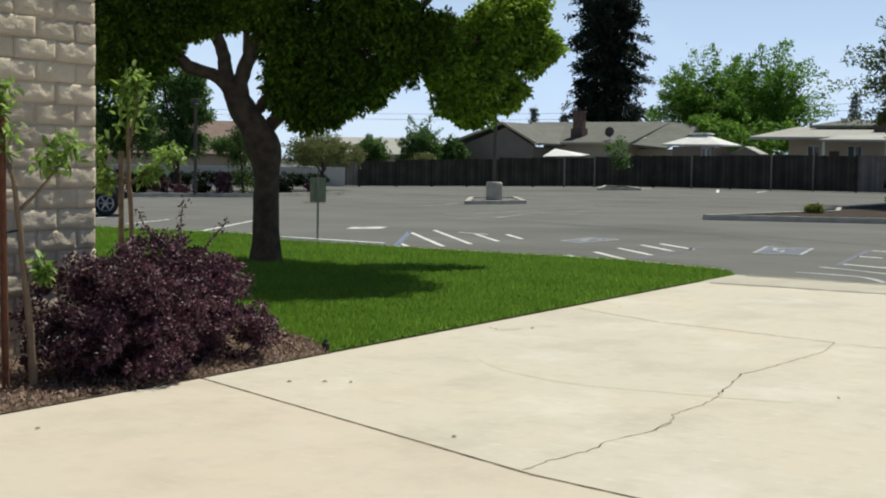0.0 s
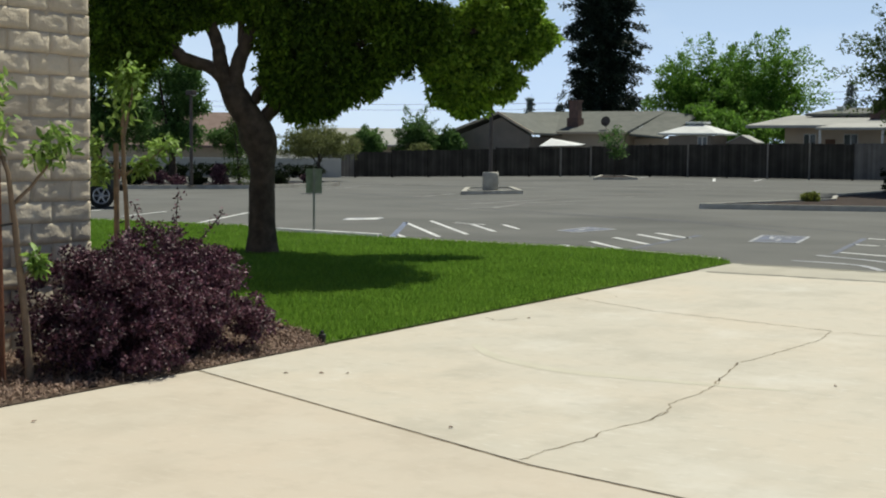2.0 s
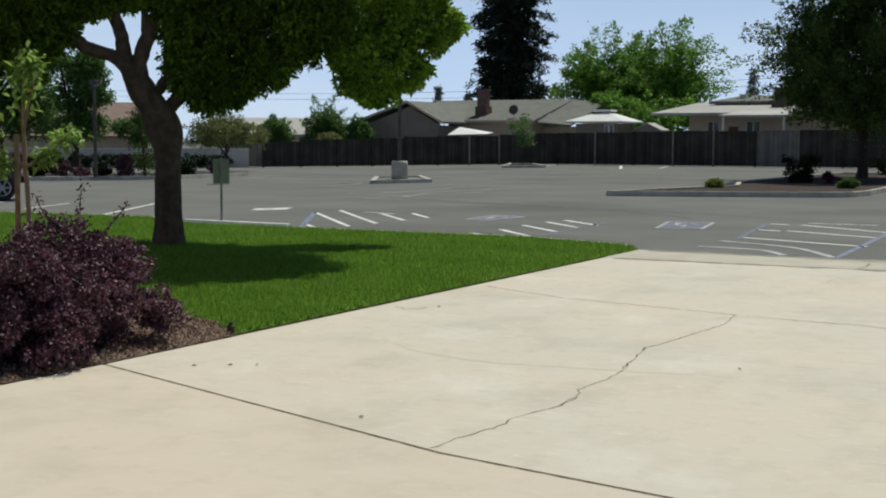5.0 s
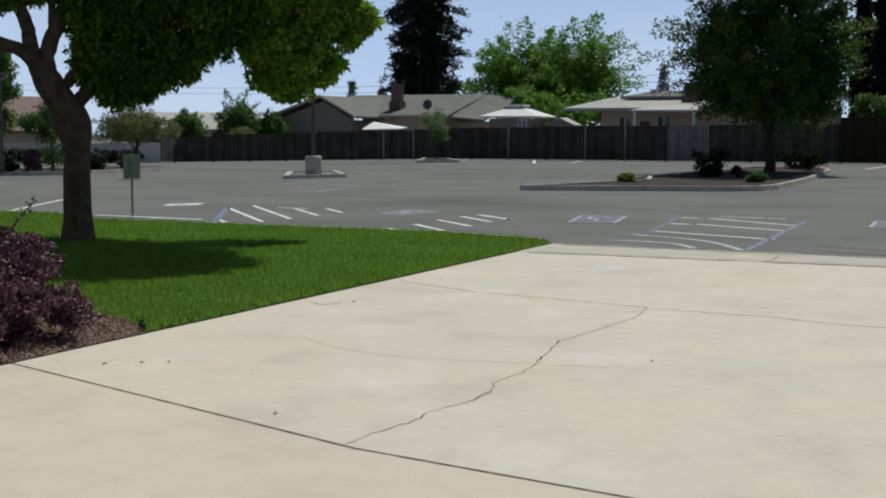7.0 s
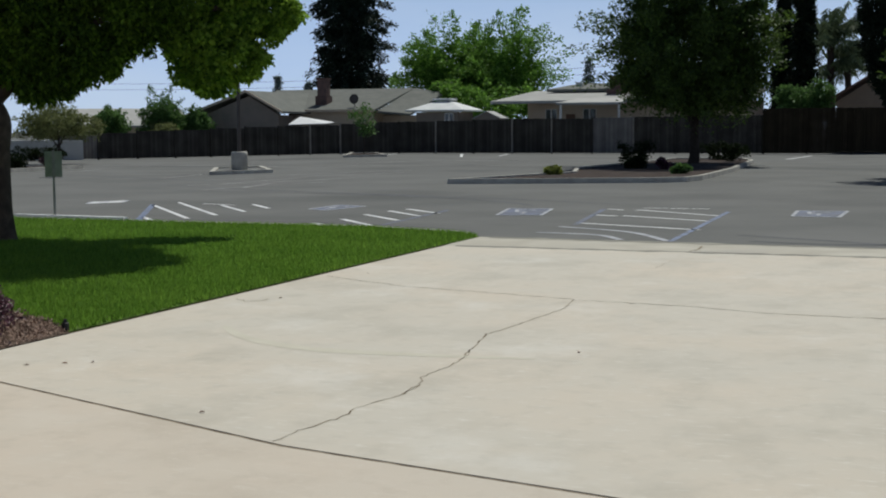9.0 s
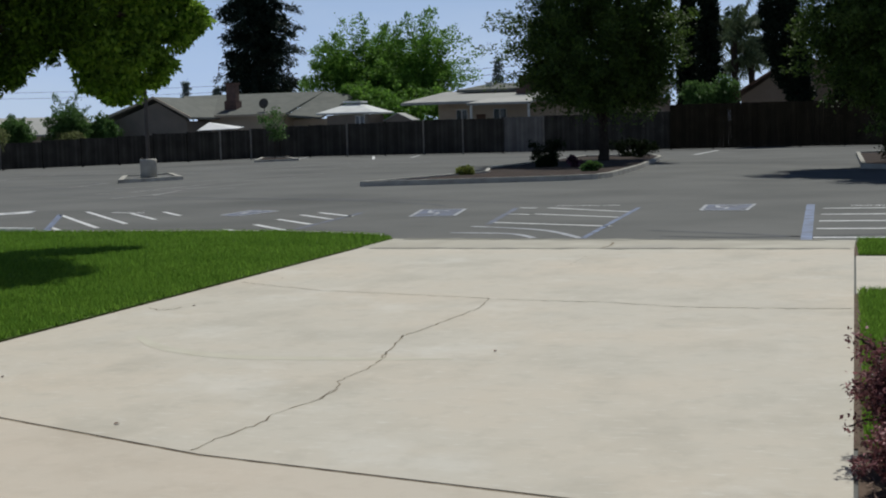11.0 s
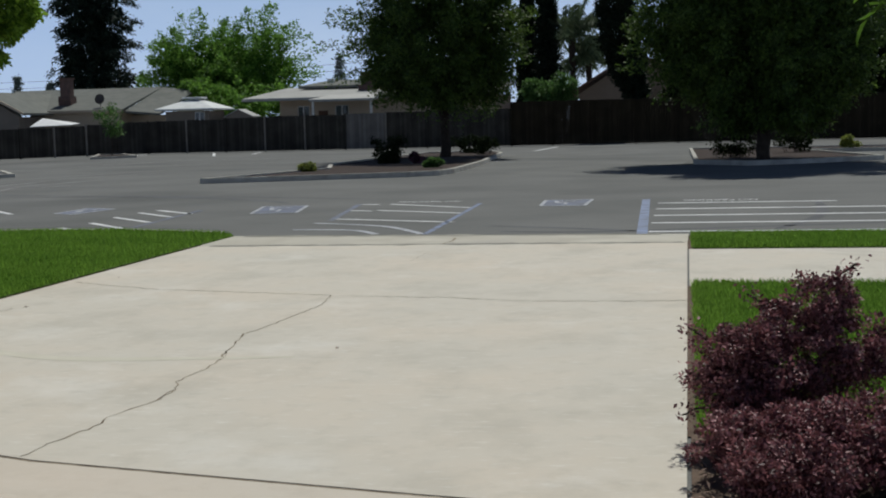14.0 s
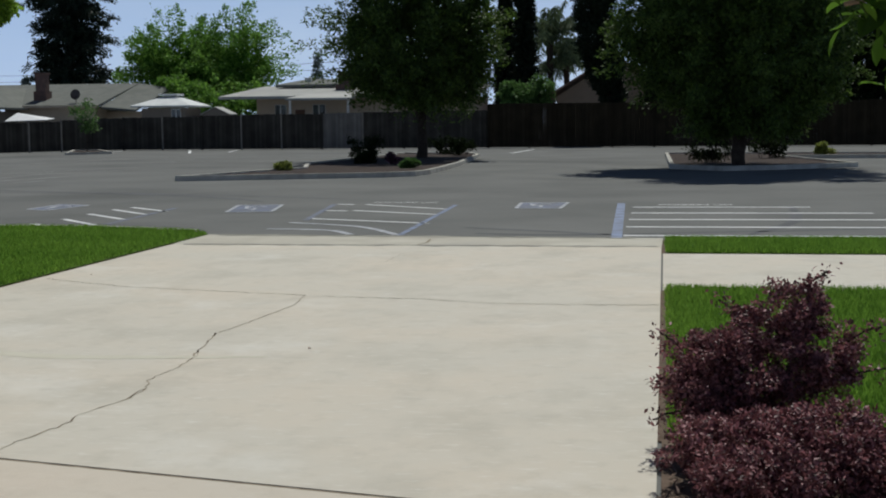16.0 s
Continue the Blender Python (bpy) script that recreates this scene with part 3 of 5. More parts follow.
def nearer(p, rng):
    return rng.uniform(size=len(p)) < np.clip(14 / np.hypot(p[:, 0], p[:, 1]), 0.2, 1) ** 2 * 1.0


lawn("lawn_left", LAWN_A, 270000, 0.052, 11, nearer)
lawn("lawn_right", LAWN_B, 190000, 0.06, 12)
lawn("lawn_strip", LAWN_C, 52000, 0.055, 13)

# kerb between lawn and lot
kerb_line = [(DX0 - 0.3, 18.2), (-6.8, 18.7), (-8.7, 19.42), (-12.9, 19.47), (-15.8, 19.62), (-17.5, 20.72), (-26, 20.12)]
v, f = [], []
for i, (x, y) in enumerate(kerb_line):
    v += [(x, y, -0.1), (x, y, 0.014), (x, y + 0.15, 0.014), (x, y + 0.17, -0.1)]
    if i:
        k = 4 * i
        f += [(k - 4 + j, k - 4 + (j + 1) % 4, k + (j + 1) % 4, k + j) for j in range(4)]
tagged(mesh_object("kerb", v, f, KERB), "low concrete kerb along the lawn", "kerb", kind="structure")

# mulch chips in the beds
for name, outline, count, seed, lim in (("mulch_left", BED, 22000, 21, (-8.2, 4.2, -6.3, 10.0)), ("mulch_right", BED_R, 3600, 22, (0.0, 2.0, 3.0, 6.6))):
    rng = np.random.default_rng(seed)
    p = rng.uniform((lim[0], lim[1]), (lim[2], lim[3]), size=(count * 3, 2))
    p = p[inside(p, outline)][:count]
    c = np.concatenate([p, rng.uniform(0.006, 0.03, size=(len(p), 1))], 1)
    v, f = leaves(c, np.zeros_like(c), 0.034, rng, 0.42, 0.0, 0.85)
    v[:, 2] = np.maximum(v[:, 2], 0.002)
    tagged(new("mulch", quick_mesh("mulch", v, f, CHIP)), "scattered brown bark mulch chips", "mulch", kind="stuff")


# ---- painted markings ----
def stripe(p, q, width=0.1, mat=None, z=-0.008, parent=None, name="painted_line"):
    v, f = ribbon([p, q], [width, width], z)
    return mesh_object(name, v, f, mat or WHITE_LINE, parent)


def writing(text, x, y, size, parent):
    cu = bpy.data.curves.new("lettering", "FONT")
    cu.body, cu.size, cu.align_x, cu.align_y = text, size, "CENTER", "CENTER"
    tmp = bpy.data.objects.new("lettering", cu)
    scene.collection.objects.link(tmp)
    me = bpy.data.meshes.new_from_object(tmp.evaluated_get(bpy.context.evaluated_depsgraph_get()))
    bpy.data.objects.remove(tmp)
    me.materials.clear()
    me.materials.append(WHITE_LINE)
    ob = new("lettering", me)
    ob.parent = parent
    ob.matrix_basis = pose(x, y, -0.007, 0, 0, 180) @ Matrix.Diagonal((0.62, 1.25, 1, 1))
    return tagged(ob, "white block letters painted on asphalt")


def marking(label):
    return thing("parking_marking", label, "road marking", group="accessible bay markings")


right_aisle = marking("white striped access aisle with a pale blue edge line")
stripe((-0.6, 17.95), (-0.77, 25.5), 0.15, BLUE_LINE, parent=right_aisle)
for y0, x1 in ((18.32, 3.0), (19.82, 6.0), (21.32, 5.0), (22.82, 3.45), (24.36, 2.6)):
    stripe((-0.52, y0), (x1, y0 + 0.02), 0.15, parent=right_aisle)
writing("NO PARKING", 0.6, 25.08, 0.36, right_aisle)
mid_aisle = marking("worn white striped access aisle with blue edge lines")
for pts in ([(-5.86, 19.25), (-4.9, 19.07), (-4.35, 18.33)], [(-5.86, 20.5), (-4.55, 19.72), (-3.67, 18.29)], [(-5.74, 21.36), (-3.61, 20.42)], [(-5.5, 23.38), (-3.79, 22.39)],
            [(-6.05, 23.4), (-5.58, 23.25)], [(-6.24, 25.2), (-5.88, 25.05)], [(-5.66, 25.12), (-3.86, 23.79)]):
    p3 = bend([(*p, 0) for p in pts], 6)
    v, f = ribbon([(p.x, p.y) for p in p3], [0.12] * len(p3), -0.008)
    mesh_object("painted_line", v, f, DULL_LINE if len(pts) == 3 else WHITE_LINE, mid_aisle)
stripe((-3.62, 18.2), (-3.88, 25.0), 0.09, BLUE_LINE, parent=mid_aisle)
stripe((-5.73, 20.95), (-6.3, 25.2), 0.11, BLUE_PALE, parent=mid_aisle)
writing("NO PARKING", -5.0, 25.75, 0.34, mid_aisle)
left_aisle = marking("white diagonal striped access aisle with a blue edge")
for p, q in (((-10.05, 20.09), (-9.58, 19.66)), ((-10.0, 21.13), (-8.88, 19.87)), ((-10.12, 22.39), (-8.94, 21.12)), ((-10.16, 23.56), (-9.01, 22.3)), ((-10.05, 24.2), (-8.95, 23.1))):
    stripe(p, q, 0.115, parent=left_aisle)
stripe((-8.75, 20.0), (-9.1, 24.0), 0.1, BLUE_PALE, parent=left_aisle)
far_aisle = marking("white diagonal striped access aisle with a pale blue edge")
for p, q in (((-13.8, 20.66), (-13.2, 20.02)), ((-15.8, 24.05), (-12.75, 20.5)), ((-15.8, 25.05), (-12.72, 21.44)), ((-15.0, 24.75), (-14.1, 24.5)),
             ((-14.35, 24.4), (-12.75, 22.55)), ((-13.8, 24.78), (-12.8, 23.62))):
    stripe(p, q, 0.1, parent=far_aisle)
stripe((-13.3, 19.76), (-15.9, 24.2), 0.12, BLUE_LINE, parent=far_aisle)


def access_symbol(corners, fill):
    """A painted square with a white border and a simple wheel-and-seat figure; corners run round from the near left."""
    sq = thing("access_symbol", "worn blue square with white outline and white wheelchair figure", "road marking", group="accessible bay symbols")
    mesh_object("field", [(x, y, -0.008) for x, y in corners], [(0, 1, 2, 3)], fill, sq)
    c = [Vector(p) for p in corners]
    for i in range(4):
        stripe(c[i], c[(i + 1) % 4], 0.07, DULL_LINE, -0.0055, sq, "border")

    def at_uv(u, w):
        return c[0] * (1 - u) * (1 - w) + c[1] * u * (1 - w) + c[2] * u * w + c[3] * (1 - u) * w
    ring = [at_uv(0.5 + 0.22 * math.cos(t * 0.4 + 0.6), 0.6 + 0.2 * math.sin(t * 0.4 + 0.6)) for t in range(12)]
    v, f = ribbon(ring, [0.07] * 12, -0.005)
    mesh_object("wheel_figure", v, f, DULL_LINE, sq)
    body = [at_uv(0.52, 0.2), at_uv(0.5, 0.5), at_uv(0.3, 0.52), at_uv(0.24, 0.8)]
    v, f = ribbon(body, [0.07] * 4, -0.0045)
    mesh_object("seat_figure", v, f, DULL_LINE, sq)
    return sq


access_symbol([(-2.62, 24.0), (-1.82, 23.95), (-1.8, 25.75), (-2.69, 25.65)], BLUE_PALE)
access_symbol([(-7.72, 22.85), (-6.93, 23.02), (-7.29, 25.0), (-8.15, 24.92)], BLUE_PALE)
access_symbol([(-11.9, 23.6), (-11.37, 23.3), (-11.2, 24.8), (-11.95, 25.15)], BLUE_PALE)
access_symbol([(-17.45, 24.0), (-17.0, 24.7), (-17.4, 25.5), (-17.85, 24.75)], WHITE_LINE)

bay_lines = thing("bay_lines", "white painted parking bay lines on the asphalt", "road marking")
for p, q in (((-18.94, 20.77), (-21.4, 25.53)), ((-22.23, 22.02), (-23.15, 24.38)), ((-24.73, 23.44), (-25.48, 25.05))):
    stripe(p, q, 0.1, WHITE_LINE, parent=bay_lines)
faded_lines = thing("faded_lines", "old faded parking lines across the lot", "road marking")
for p, q in (((-19.97, 33.74), (-19.96, 39.43)), ((-18.1, 31.97), (-18.84, 35.17)), ((-21.88, 41.04), (-19.45, 47.45)), ((-24.34, 37.57), (-25.04, 41.31)),
             ((-33.54, 47.25), (-33.54, 50.83)), ((-31.85, 42.53), (-32.51, 45.81)), ((-26.41, 51.64), (-24.61, 61.47)), ((-16.5, 55.0), (-22.5, 56.0)), ((-15.0, 60.0), (-25, 62.5))):
    stripe(p, q, 0.14, FAINT_LINE, parent=faded_lines)
for p, q in (((-25.71, 69.97), (-28.63, 78.0)), ((-24.35, 72.59), (-25.62, 78.0)), ((-32.38, 74.0), (-33.02, 78.0)), ((-7.5, 66), (-7.2, 75)), ((8.0, 45), (13, 46))):
    stripe(p, q, 0.16, WHITE_LINE, parent=faded_lines)


for pts, w in (([(-2.6, 18.6), (-1.4, 18.4), (0.6, 18.9), (2.8, 19.6), (5, 21.0)], 0.16), ([(-2.9, 19.6), (-1.6, 19.0), (-0.4, 18.3)], 0.14), ([(1.2, 18.6), (2.0, 21.0), (2.3, 24.6)], 0.2),
               ([(-22, 33), (-16, 30.5), (-10, 28.5), (-6.5, 27.0)], 0.22), ([(-19, 30), (-13, 29.2), (-9.5, 27.5), (-8.0, 26)], 0.2), ([(-30, 40), (-24, 37), (-15, 34)], 0.2)):
    p3 = bend([(x, y, 0) for x, y in pts], 8)
    v, f = ribbon([(p.x, p.y) for p in p3], [w * (0.4 + 0.6 * math.sin(math.pi * (k + 0.5) / len(p3))) for k in range(len(p3))], -0.0095)
    tagged(mesh_object("skid_mark", v, f, SKID), "dark curved tyre mark on the asphalt", "tyre mark", "skid marks")
for pts in ([(-20.5, 33.0), (-19.2, 35.5), (-18.2, 39.5)], [(-22.0, 36.5), (-20.6, 39.5), (-18.5, 45)], [(-18.5, 30.5), (-18.2, 33.5), (-17.6, 36)], [(-28, 50), (-24, 53), (-16, 54)], [(-34, 58), (-28, 60.5), (-18, 63)], [(-40, 48), (-36, 50.5), (-30, 52)]):
    p3 = bend([(x, y, 0) for x, y in pts], 8)
    v, f = ribbon([(p.x, p.y) for p in p3], [0.13] * len(p3), -0.0085)
    mesh_object("painted_line", v, f, FAINT_LINE, faded_lines)
painted_kerb = thing("painted_kerb", "short length of kerb painted white", "kerb")
prism("kerb_stone", [(-16.0, 19.82), (-13.5, 19.62), (-13.5, 19.75), (-16.0, 19.95)], -0.05, 0.055, WHITE_LINE, painted_kerb)


# ---- kerbed islands ----
def island(outline, label, height=0.14, width=0.16, fill=MULCH_DARK_SHADED, seed=1):
    isl = thing("kerb_island", label, "traffic island", group="parking islands")
    n = len(outline)
    c = [Vector((*p, 0)) for p in outline]
    inner = []
    for i in range(n):
        d0, d1 = (c[i] - c[i - 1]).normalized(), (c[(i + 1) % n] - c[i]).normalized()
        n0, n1 = Vector((-d0.y, d0.x, 0)), Vector((-d1.y, d1.x, 0))
        m = (n0 + n1)
        m = m / max(0.35, m.length_squared / 2)
        inner.append(c[i] + m * width)
    for i in range(n):
        j = (i + 1) % n
        bm = bmesh.new()
        lo = [bm.verts.new((*p.xy, -0.1)) for p in (c[i], c[j], inner[j], inner[i])]
        hi = [bm.verts.new((*p.xy, height)) for p in (c[i].lerp(inner[i], 0.12), c[j].lerp(inner[j], 0.12), inner[j], inner[i])]
        bm.faces.new(hi)
        for k in range(4):
            bm.faces.new((lo[k], lo[(k + 1) % 4], hi[(k + 1) % 4], hi[k]))
        part("kerb_stone", bm, KERB, isl)
    prism("bed", [tuple(p.xy) for p in inner], -0.1, height - 0.05, fill, isl, "dark mulch bed")
    return isl


island([(-13.5, 35.5), (-10.7, 36.45), (-7.9, 37.65), (-7.15, 38.4), (-6.95, 39.6), (-6.98, 42.0), (-7.15, 47.1), (-8.1, 59.0), (-9.0, 62.5), (-12.3, 62.5), (-12.85, 48.0), (-12.75, 46.6), (-11.75, 42.6)], "long kerbed island with dark mulch and shrubs")
island([(0.2, 43.6), (1.8, 41.6), (3.4, 42.3), (6.25, 44.7), (4.6, 54.3), (14.0, 54.6), (14.0, 58.0), (0.05, 59.5)], "kerbed island with brown mulch under a tree")
island([(-24.3, 40.5), (-23.2, 43.2), (-26.0, 47.5), (-26.9, 45.2)], "small bare kerbed island round a lamp base", 0.12, 0.2, ASPHALT)
island([(-32.0, 67.8), (-30.4, 70.4), (-33.8, 76.5), (-35.6, 76.5)], "small kerbed island with a young tree", 0.12, 0.2)
island([(-36.8, 36.6), (-33.6, 40.5), (-33.9, 46.5), (-36.0, 46.5), (-40.0, 39.0)], "kerbed island planted with low shrubs", 0.14, 0.2)


# ---- lamp and sign ----
def lot_lamp(x, y, height, base=True):
    lamp = thing("parking_lamp", "brown steel parking lot lamp on a round concrete base" if base else "tall brown parking lot lamp post with box head", "street lamp", (x, y, 0))
    if base:
        add = bmesh.new()
        add_tube(add, [(0, 0, -0.05), (0, 0, 0.66), (0, 0, 0.74), (0, 0, 0.76)], [0.31, 0.31, 0.30, 0.26], 20)
        part("concrete_base", add, KERB, lamp, "pale grey concrete drum base", True)
    z0 = 0.74 if base else 0.1
    part("base_plate", add_box(bmesh.new(), (-0.14, -0.14, z0), (0.14, 0.14, z0 + 0.03)), POLE_BROWN, lamp)
    part("pole", add_tube(bmesh.new(), [(0, 0, z0), (0, 0, height)], [0.07, 0.055], 10), POLE_BROWN, lamp)
    head = part("lamp_head", add_box(bmesh.new(), (-0.16, -0.14, height - 0.02), (0.18, 0.14, height + 0.16), 0.03), POLE_BROWN, lamp)
    part("lens", add_box(bmesh.new(), (0.08, -0.1, height - 0.035), (0.16, 0.1, height - 0.022)), TRIM_WHITE, head)
    return lamp


lot_lamp(-25.0, 43.9, 5.8)
lot_lamp(-35.1, 38.4, 3.6, False)

sign = thing("sign_post", "back of a small green-grey sign on a steel post", "sign", (-15.13, 19.87, 0))
part("post", add_box(bmesh.new(), (-0.022, -0.022, -0.05), (0.022, 0.022, 1.22)), STEEL, sign)
plate = part("plate", add_box(bmesh.new(), (-0.15, 0.024, 0.74), (0.15, 0.028, 1.2)), SIGN_BACK, sign)
for z in (0.82, 1.1):
    part("bolt", add_tube(bmesh.new(), [(0, -0.035, z), (0, 0.024, z)], [0.012, 0.012], 6), STEEL, plate)
sign.rotation_euler = (0, 0, radians(38))


# ---- fences ----
def fence(points, height, mat, post_mat, label, seed, pale=(), dark_posts=False):
    """Board fence along points; height at each point."""
    fe = thing("fence", label, "fence")
    fe["kind"] = "structure"
    rnd = random.Random(seed)
    count = 0
    for i in range(len(points) - 1):
        p, q = Vector(points[i]), Vector(points[i + 1])
        n = max(1, round((q - p).length / 2.45))
        d = (q - p).normalized()
        side = Vector((d.y, -d.x))
        for k in range(n):
            a0, a1 = p.lerp(q, k / n), p.lerp(q, (k + 1) / n)
            h = height[i] + (height[i + 1] - height[i]) * (k + 0.5) / n + rnd.uniform(-0.03, 0.03)
            bm = bmesh.new()
            m = max(1, round((a1 - a0).length / 0.142))
            for j in range(m):
                b0, b1 = a0.lerp(a1, j / m + 0.0006), a0.lerp(a1, (j + 1) / m - 0.0006)
                o = side * rnd.uniform(0, 0.012)
                top = h + rnd.uniform(-0.02, 0.015)
                cs = [(b0 + o), (b1 + o), (b1 + o - side * 0.02), (b0 + o - side * 0.02)]
                add_prism(bm, [tuple(c) for c in cs], 0.03, top)
            part("fence_panel", bm, FENCE_PALE if count in pale else mat, fe)
            bm = bmesh.new()
            c = a0 + side * 0.05
            add_prism(bm, [tuple(c + d * u + side * w) for u, w in ((-0.05, -0.05), (0.05, -0.05), (0.05, 0.05), (-0.05, 0.05))], -0.05, h + (0.03 if post_mat else -0.05))
            part("post", bm, POST_PALE if (post_mat and any(abs(a0.x - u) < 1.15 for u in (-36.2, -32.0, -25.0, -22.8, -17.5))) else mat, fe)
            count += 1
    return fe


fence([(-43.5, 61.0), (-36.3, 76.5), (-33.5, 79.5), (-10.4, 79.5)], [1.42, 1.9, 2.05, 2.3], FENCE_GREY, True, "weathered dark grey board fence with some pale posts", 3, (14,))
fence([(-10.35, 79.3), (24, 79.3), (60, 79.3)], [2.66, 2.6, 2.6], FENCE_BROWN, False, "tall dark brown wooden board fence", 4)
fence([(-46.5, 61.8), (-43.6, 61.2)], [1.2, 1.42], FENCE_PALE, False, "short grey boarded bin enclosure", 5)


# ---- block wall ----
wall = thing("wall_block", "tan slump-block building wall with rough rounded blocks", "wall", kind="structure")
WX, WY1, ROWH, BL = -8.0, 7.56, 0.163, 0.405
box("wall_core", (WX - 0.3, -8, -0.1), (WX - 0.024, WY1 - 0.02, 3.6), MORTAR, wall, "recessed grey mortar")
box("side_core", (-16, WY1 - 0.3, -0.1), (WX - 0.3, WY1 - 0.03, 3.6), MORTAR, wall)


def block_mesh(length, seed):
    """A slump block: a bulging, uneven face with soft edges."""
    nx, nz = 13, 7
    off = Vector((seed * 3.7, seed * 1.3, seed * 2.1))
    v, f = [], []
    for j in range(nz):
        for i in range(nx):
            u, w = i / (nx - 1), j / (nz - 1)
            y, z = (u - 0.5) * (length - 0.006), w * (ROWH - 0.006)
            rim = min(1, min(u, 1 - u) * length / 0.025, min(w, 1 - w) * ROWH / 0.03)
            rough = noise.noise(Vector((0, y * 11, z * 22)) + off) * 0.016 + noise.noise(Vector((0, y * 34, z * 56)) + off) * 0.006
            sag = 0.014 * (0.5 - w)
            v.append(((0.012 + rough + sag) * math.sqrt(rim) - 0.004, y, z + 0.004 * noise.noise(Vector((y * 9, w, 0)) + off)))
    for j in range(nz - 1):
        for i in range(nx - 1):
            k = j * nx + i
            f.append((k, k + 1, k + nx + 1, k + nx))
    b0 = len(v)
    for j, i in ((0, 0), (0, nx - 1), (nz - 1, nx - 1), (nz - 1, 0)):
        p = v[j * nx + i]
        v.append((-0.06, p[1], p[2]))
    rim = [[i for i in range(nx)], [j * nx + nx - 1 for j in range(nz)], [(nz - 1) * nx + i for i in range(nx - 1, -1, -1)], [j * nx for j in range(nz - 1, -1, -1)]]
    for s in range(4):
        f.append((b0 + s, b0 + (s + 1) % 4, *rim[s][::-1]))
    f.append((b0, b0 + 3, b0 + 2, b0 + 1))
    me = bpy.data.meshes.new("block")
    me.from_pydata(v, [], f)
    me.materials.append(BLOCK)
    me.shade_smooth()
    return me


full_blocks = [block_mesh(BL, s) for s in range(8)]
half_blocks = [block_mesh(BL / 2, 50 + s) for s in range(4)]
rnd = random.Random(5)
for row in range(22):
    y = WY1
    first = True
    while y > 4.6:
        half = first and row % 2 == 1
        L = BL / 2 if half else BL
        first = False
        ob = new("block", rnd.choice(half_blocks if half else full_blocks))
        ob.parent = wall
        ob.location = (WX - 0.015 + rnd.uniform(-0.006, 0.006), y - L / 2, row * ROWH + rnd.uniform(-0.003, 0.003))
        ob.rotation_euler = (rnd.uniform(-0.012, 0.012), 0, rnd.uniform(-0.012, 0.012))
        y -= L


# ---- houses beyond the fence ----
def slope(name, corners, thick, mat, parent, label=""):
    """A roof plane with thickness; four corners round."""
    bm = bmesh.new()
    top = [bm.verts.new(c) for c in corners]
    low = [bm.verts.new((c[0], c[1], c[2] - thick)) for c in corners]
    bm.faces.new(top)
    bm.faces.new(low[::-1])
    n = len(corners)
    for i in range(n):
        bm.faces.new((low[i], low[(i + 1) % n], top[(i + 1) % n], top[i]))
    return part(name, bm, mat, parent, label)


def gable_wall(name, pts, y0, y1, mat, parent, label=""):
    bm = bmesh.new()
    a_ring = [bm.verts.new((x, y0, z)) for x, z in pts]
    b_ring = [bm.verts.new((x, y1, z)) for x, z in pts]
    n = len(pts)
    bm.faces.new(a_ring)
    bm.faces.new(b_ring[::-1])
    for i in range(n):
        bm.faces.new((a_ring[i], b_ring[i], b_ring[(i + 1) % n], a_ring[(i + 1) % n]))
    return part(name, bm, mat, parent, label)


def window(x0, x1, z0, z1, y, parent, panes=2):
    w = part("window", add_box(bmesh.new(), (x0, y - 0.05, z0), (x1, y + 0.02, z1)), TRIM_WHITE, parent, "white framed dark window")
    step = (x1 - x0) / panes
    for i in range(panes):
        box("pane", (x0 + i * step + 0.05, y - 0.065, z0 + 0.06), (x0 + (i + 1) * step - 0.05, y - 0.052, z1 - 0.06), DARK_GLASS, w)
    return w


def chimney(x, y, z0, z1, w, parent):
    ch = part("chimney", add_box(bmesh.new(), (x - w / 2, y - w / 2, z0), (x + w / 2, y + w / 2, z1)), BRICK_RED, parent, "red-brown brick chimney")
    box("shoulder", (x - w * 0.66, y - w * 0.66, z0), (x + w * 0.66, y + w * 0.66, z0 + 0.4 * (z1 - z0)), BRICK_RED, ch)
    box("cap", (x - w / 2 - 0.08, y - w / 2 - 0.08, z1), (x + w / 2 + 0.08, y + w / 2 + 0.08, z1 + 0.12), BRICK_RED, ch)
    return ch


h1 = thing("house", "low grey-roofed bungalow with a shaded gable and brick chimney", "house", (0, 0, 0), "houses beyond the fence")
# the gable's shade is put into its stucco, darker than the beige walls
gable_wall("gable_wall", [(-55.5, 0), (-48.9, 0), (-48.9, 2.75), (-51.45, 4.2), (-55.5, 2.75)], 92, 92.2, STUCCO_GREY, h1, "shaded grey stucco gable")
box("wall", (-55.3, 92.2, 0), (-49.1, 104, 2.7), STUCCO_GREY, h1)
slope("roof", [(-48.3, 91.5, 2.98), (-48.3, 103, 2.98), (-51.45, 104, 4.62), (-51.45, 91.5, 4.62)], 0.16, ROOF_GREY, h1, "grey shingle roof plane")
slope("roof", [(-51.45, 91.5, 4.62), (-51.45, 104, 4.62), (-57.2, 104, 2.68), (-57.2, 91.5, 2.68)], 0.16, ROOF_GREY, h1, "grey shingle roof plane")
slope("fascia", [(-48.25, 91.42, 3.0), (-48.25, 91.49, 3.0), (-51.45, 91.49, 4.66), (-51.45, 91.42, 4.66)], 0.2, STUCCO_BEIGE, h1)
slope("fascia", [(-51.45, 91.42, 4.66), (-51.45, 91.49, 4.66), (-57.2, 91.49, 2.72), (-57.2, 91.42, 2.72)], 0.2, STUCCO_BEIGE, h1)
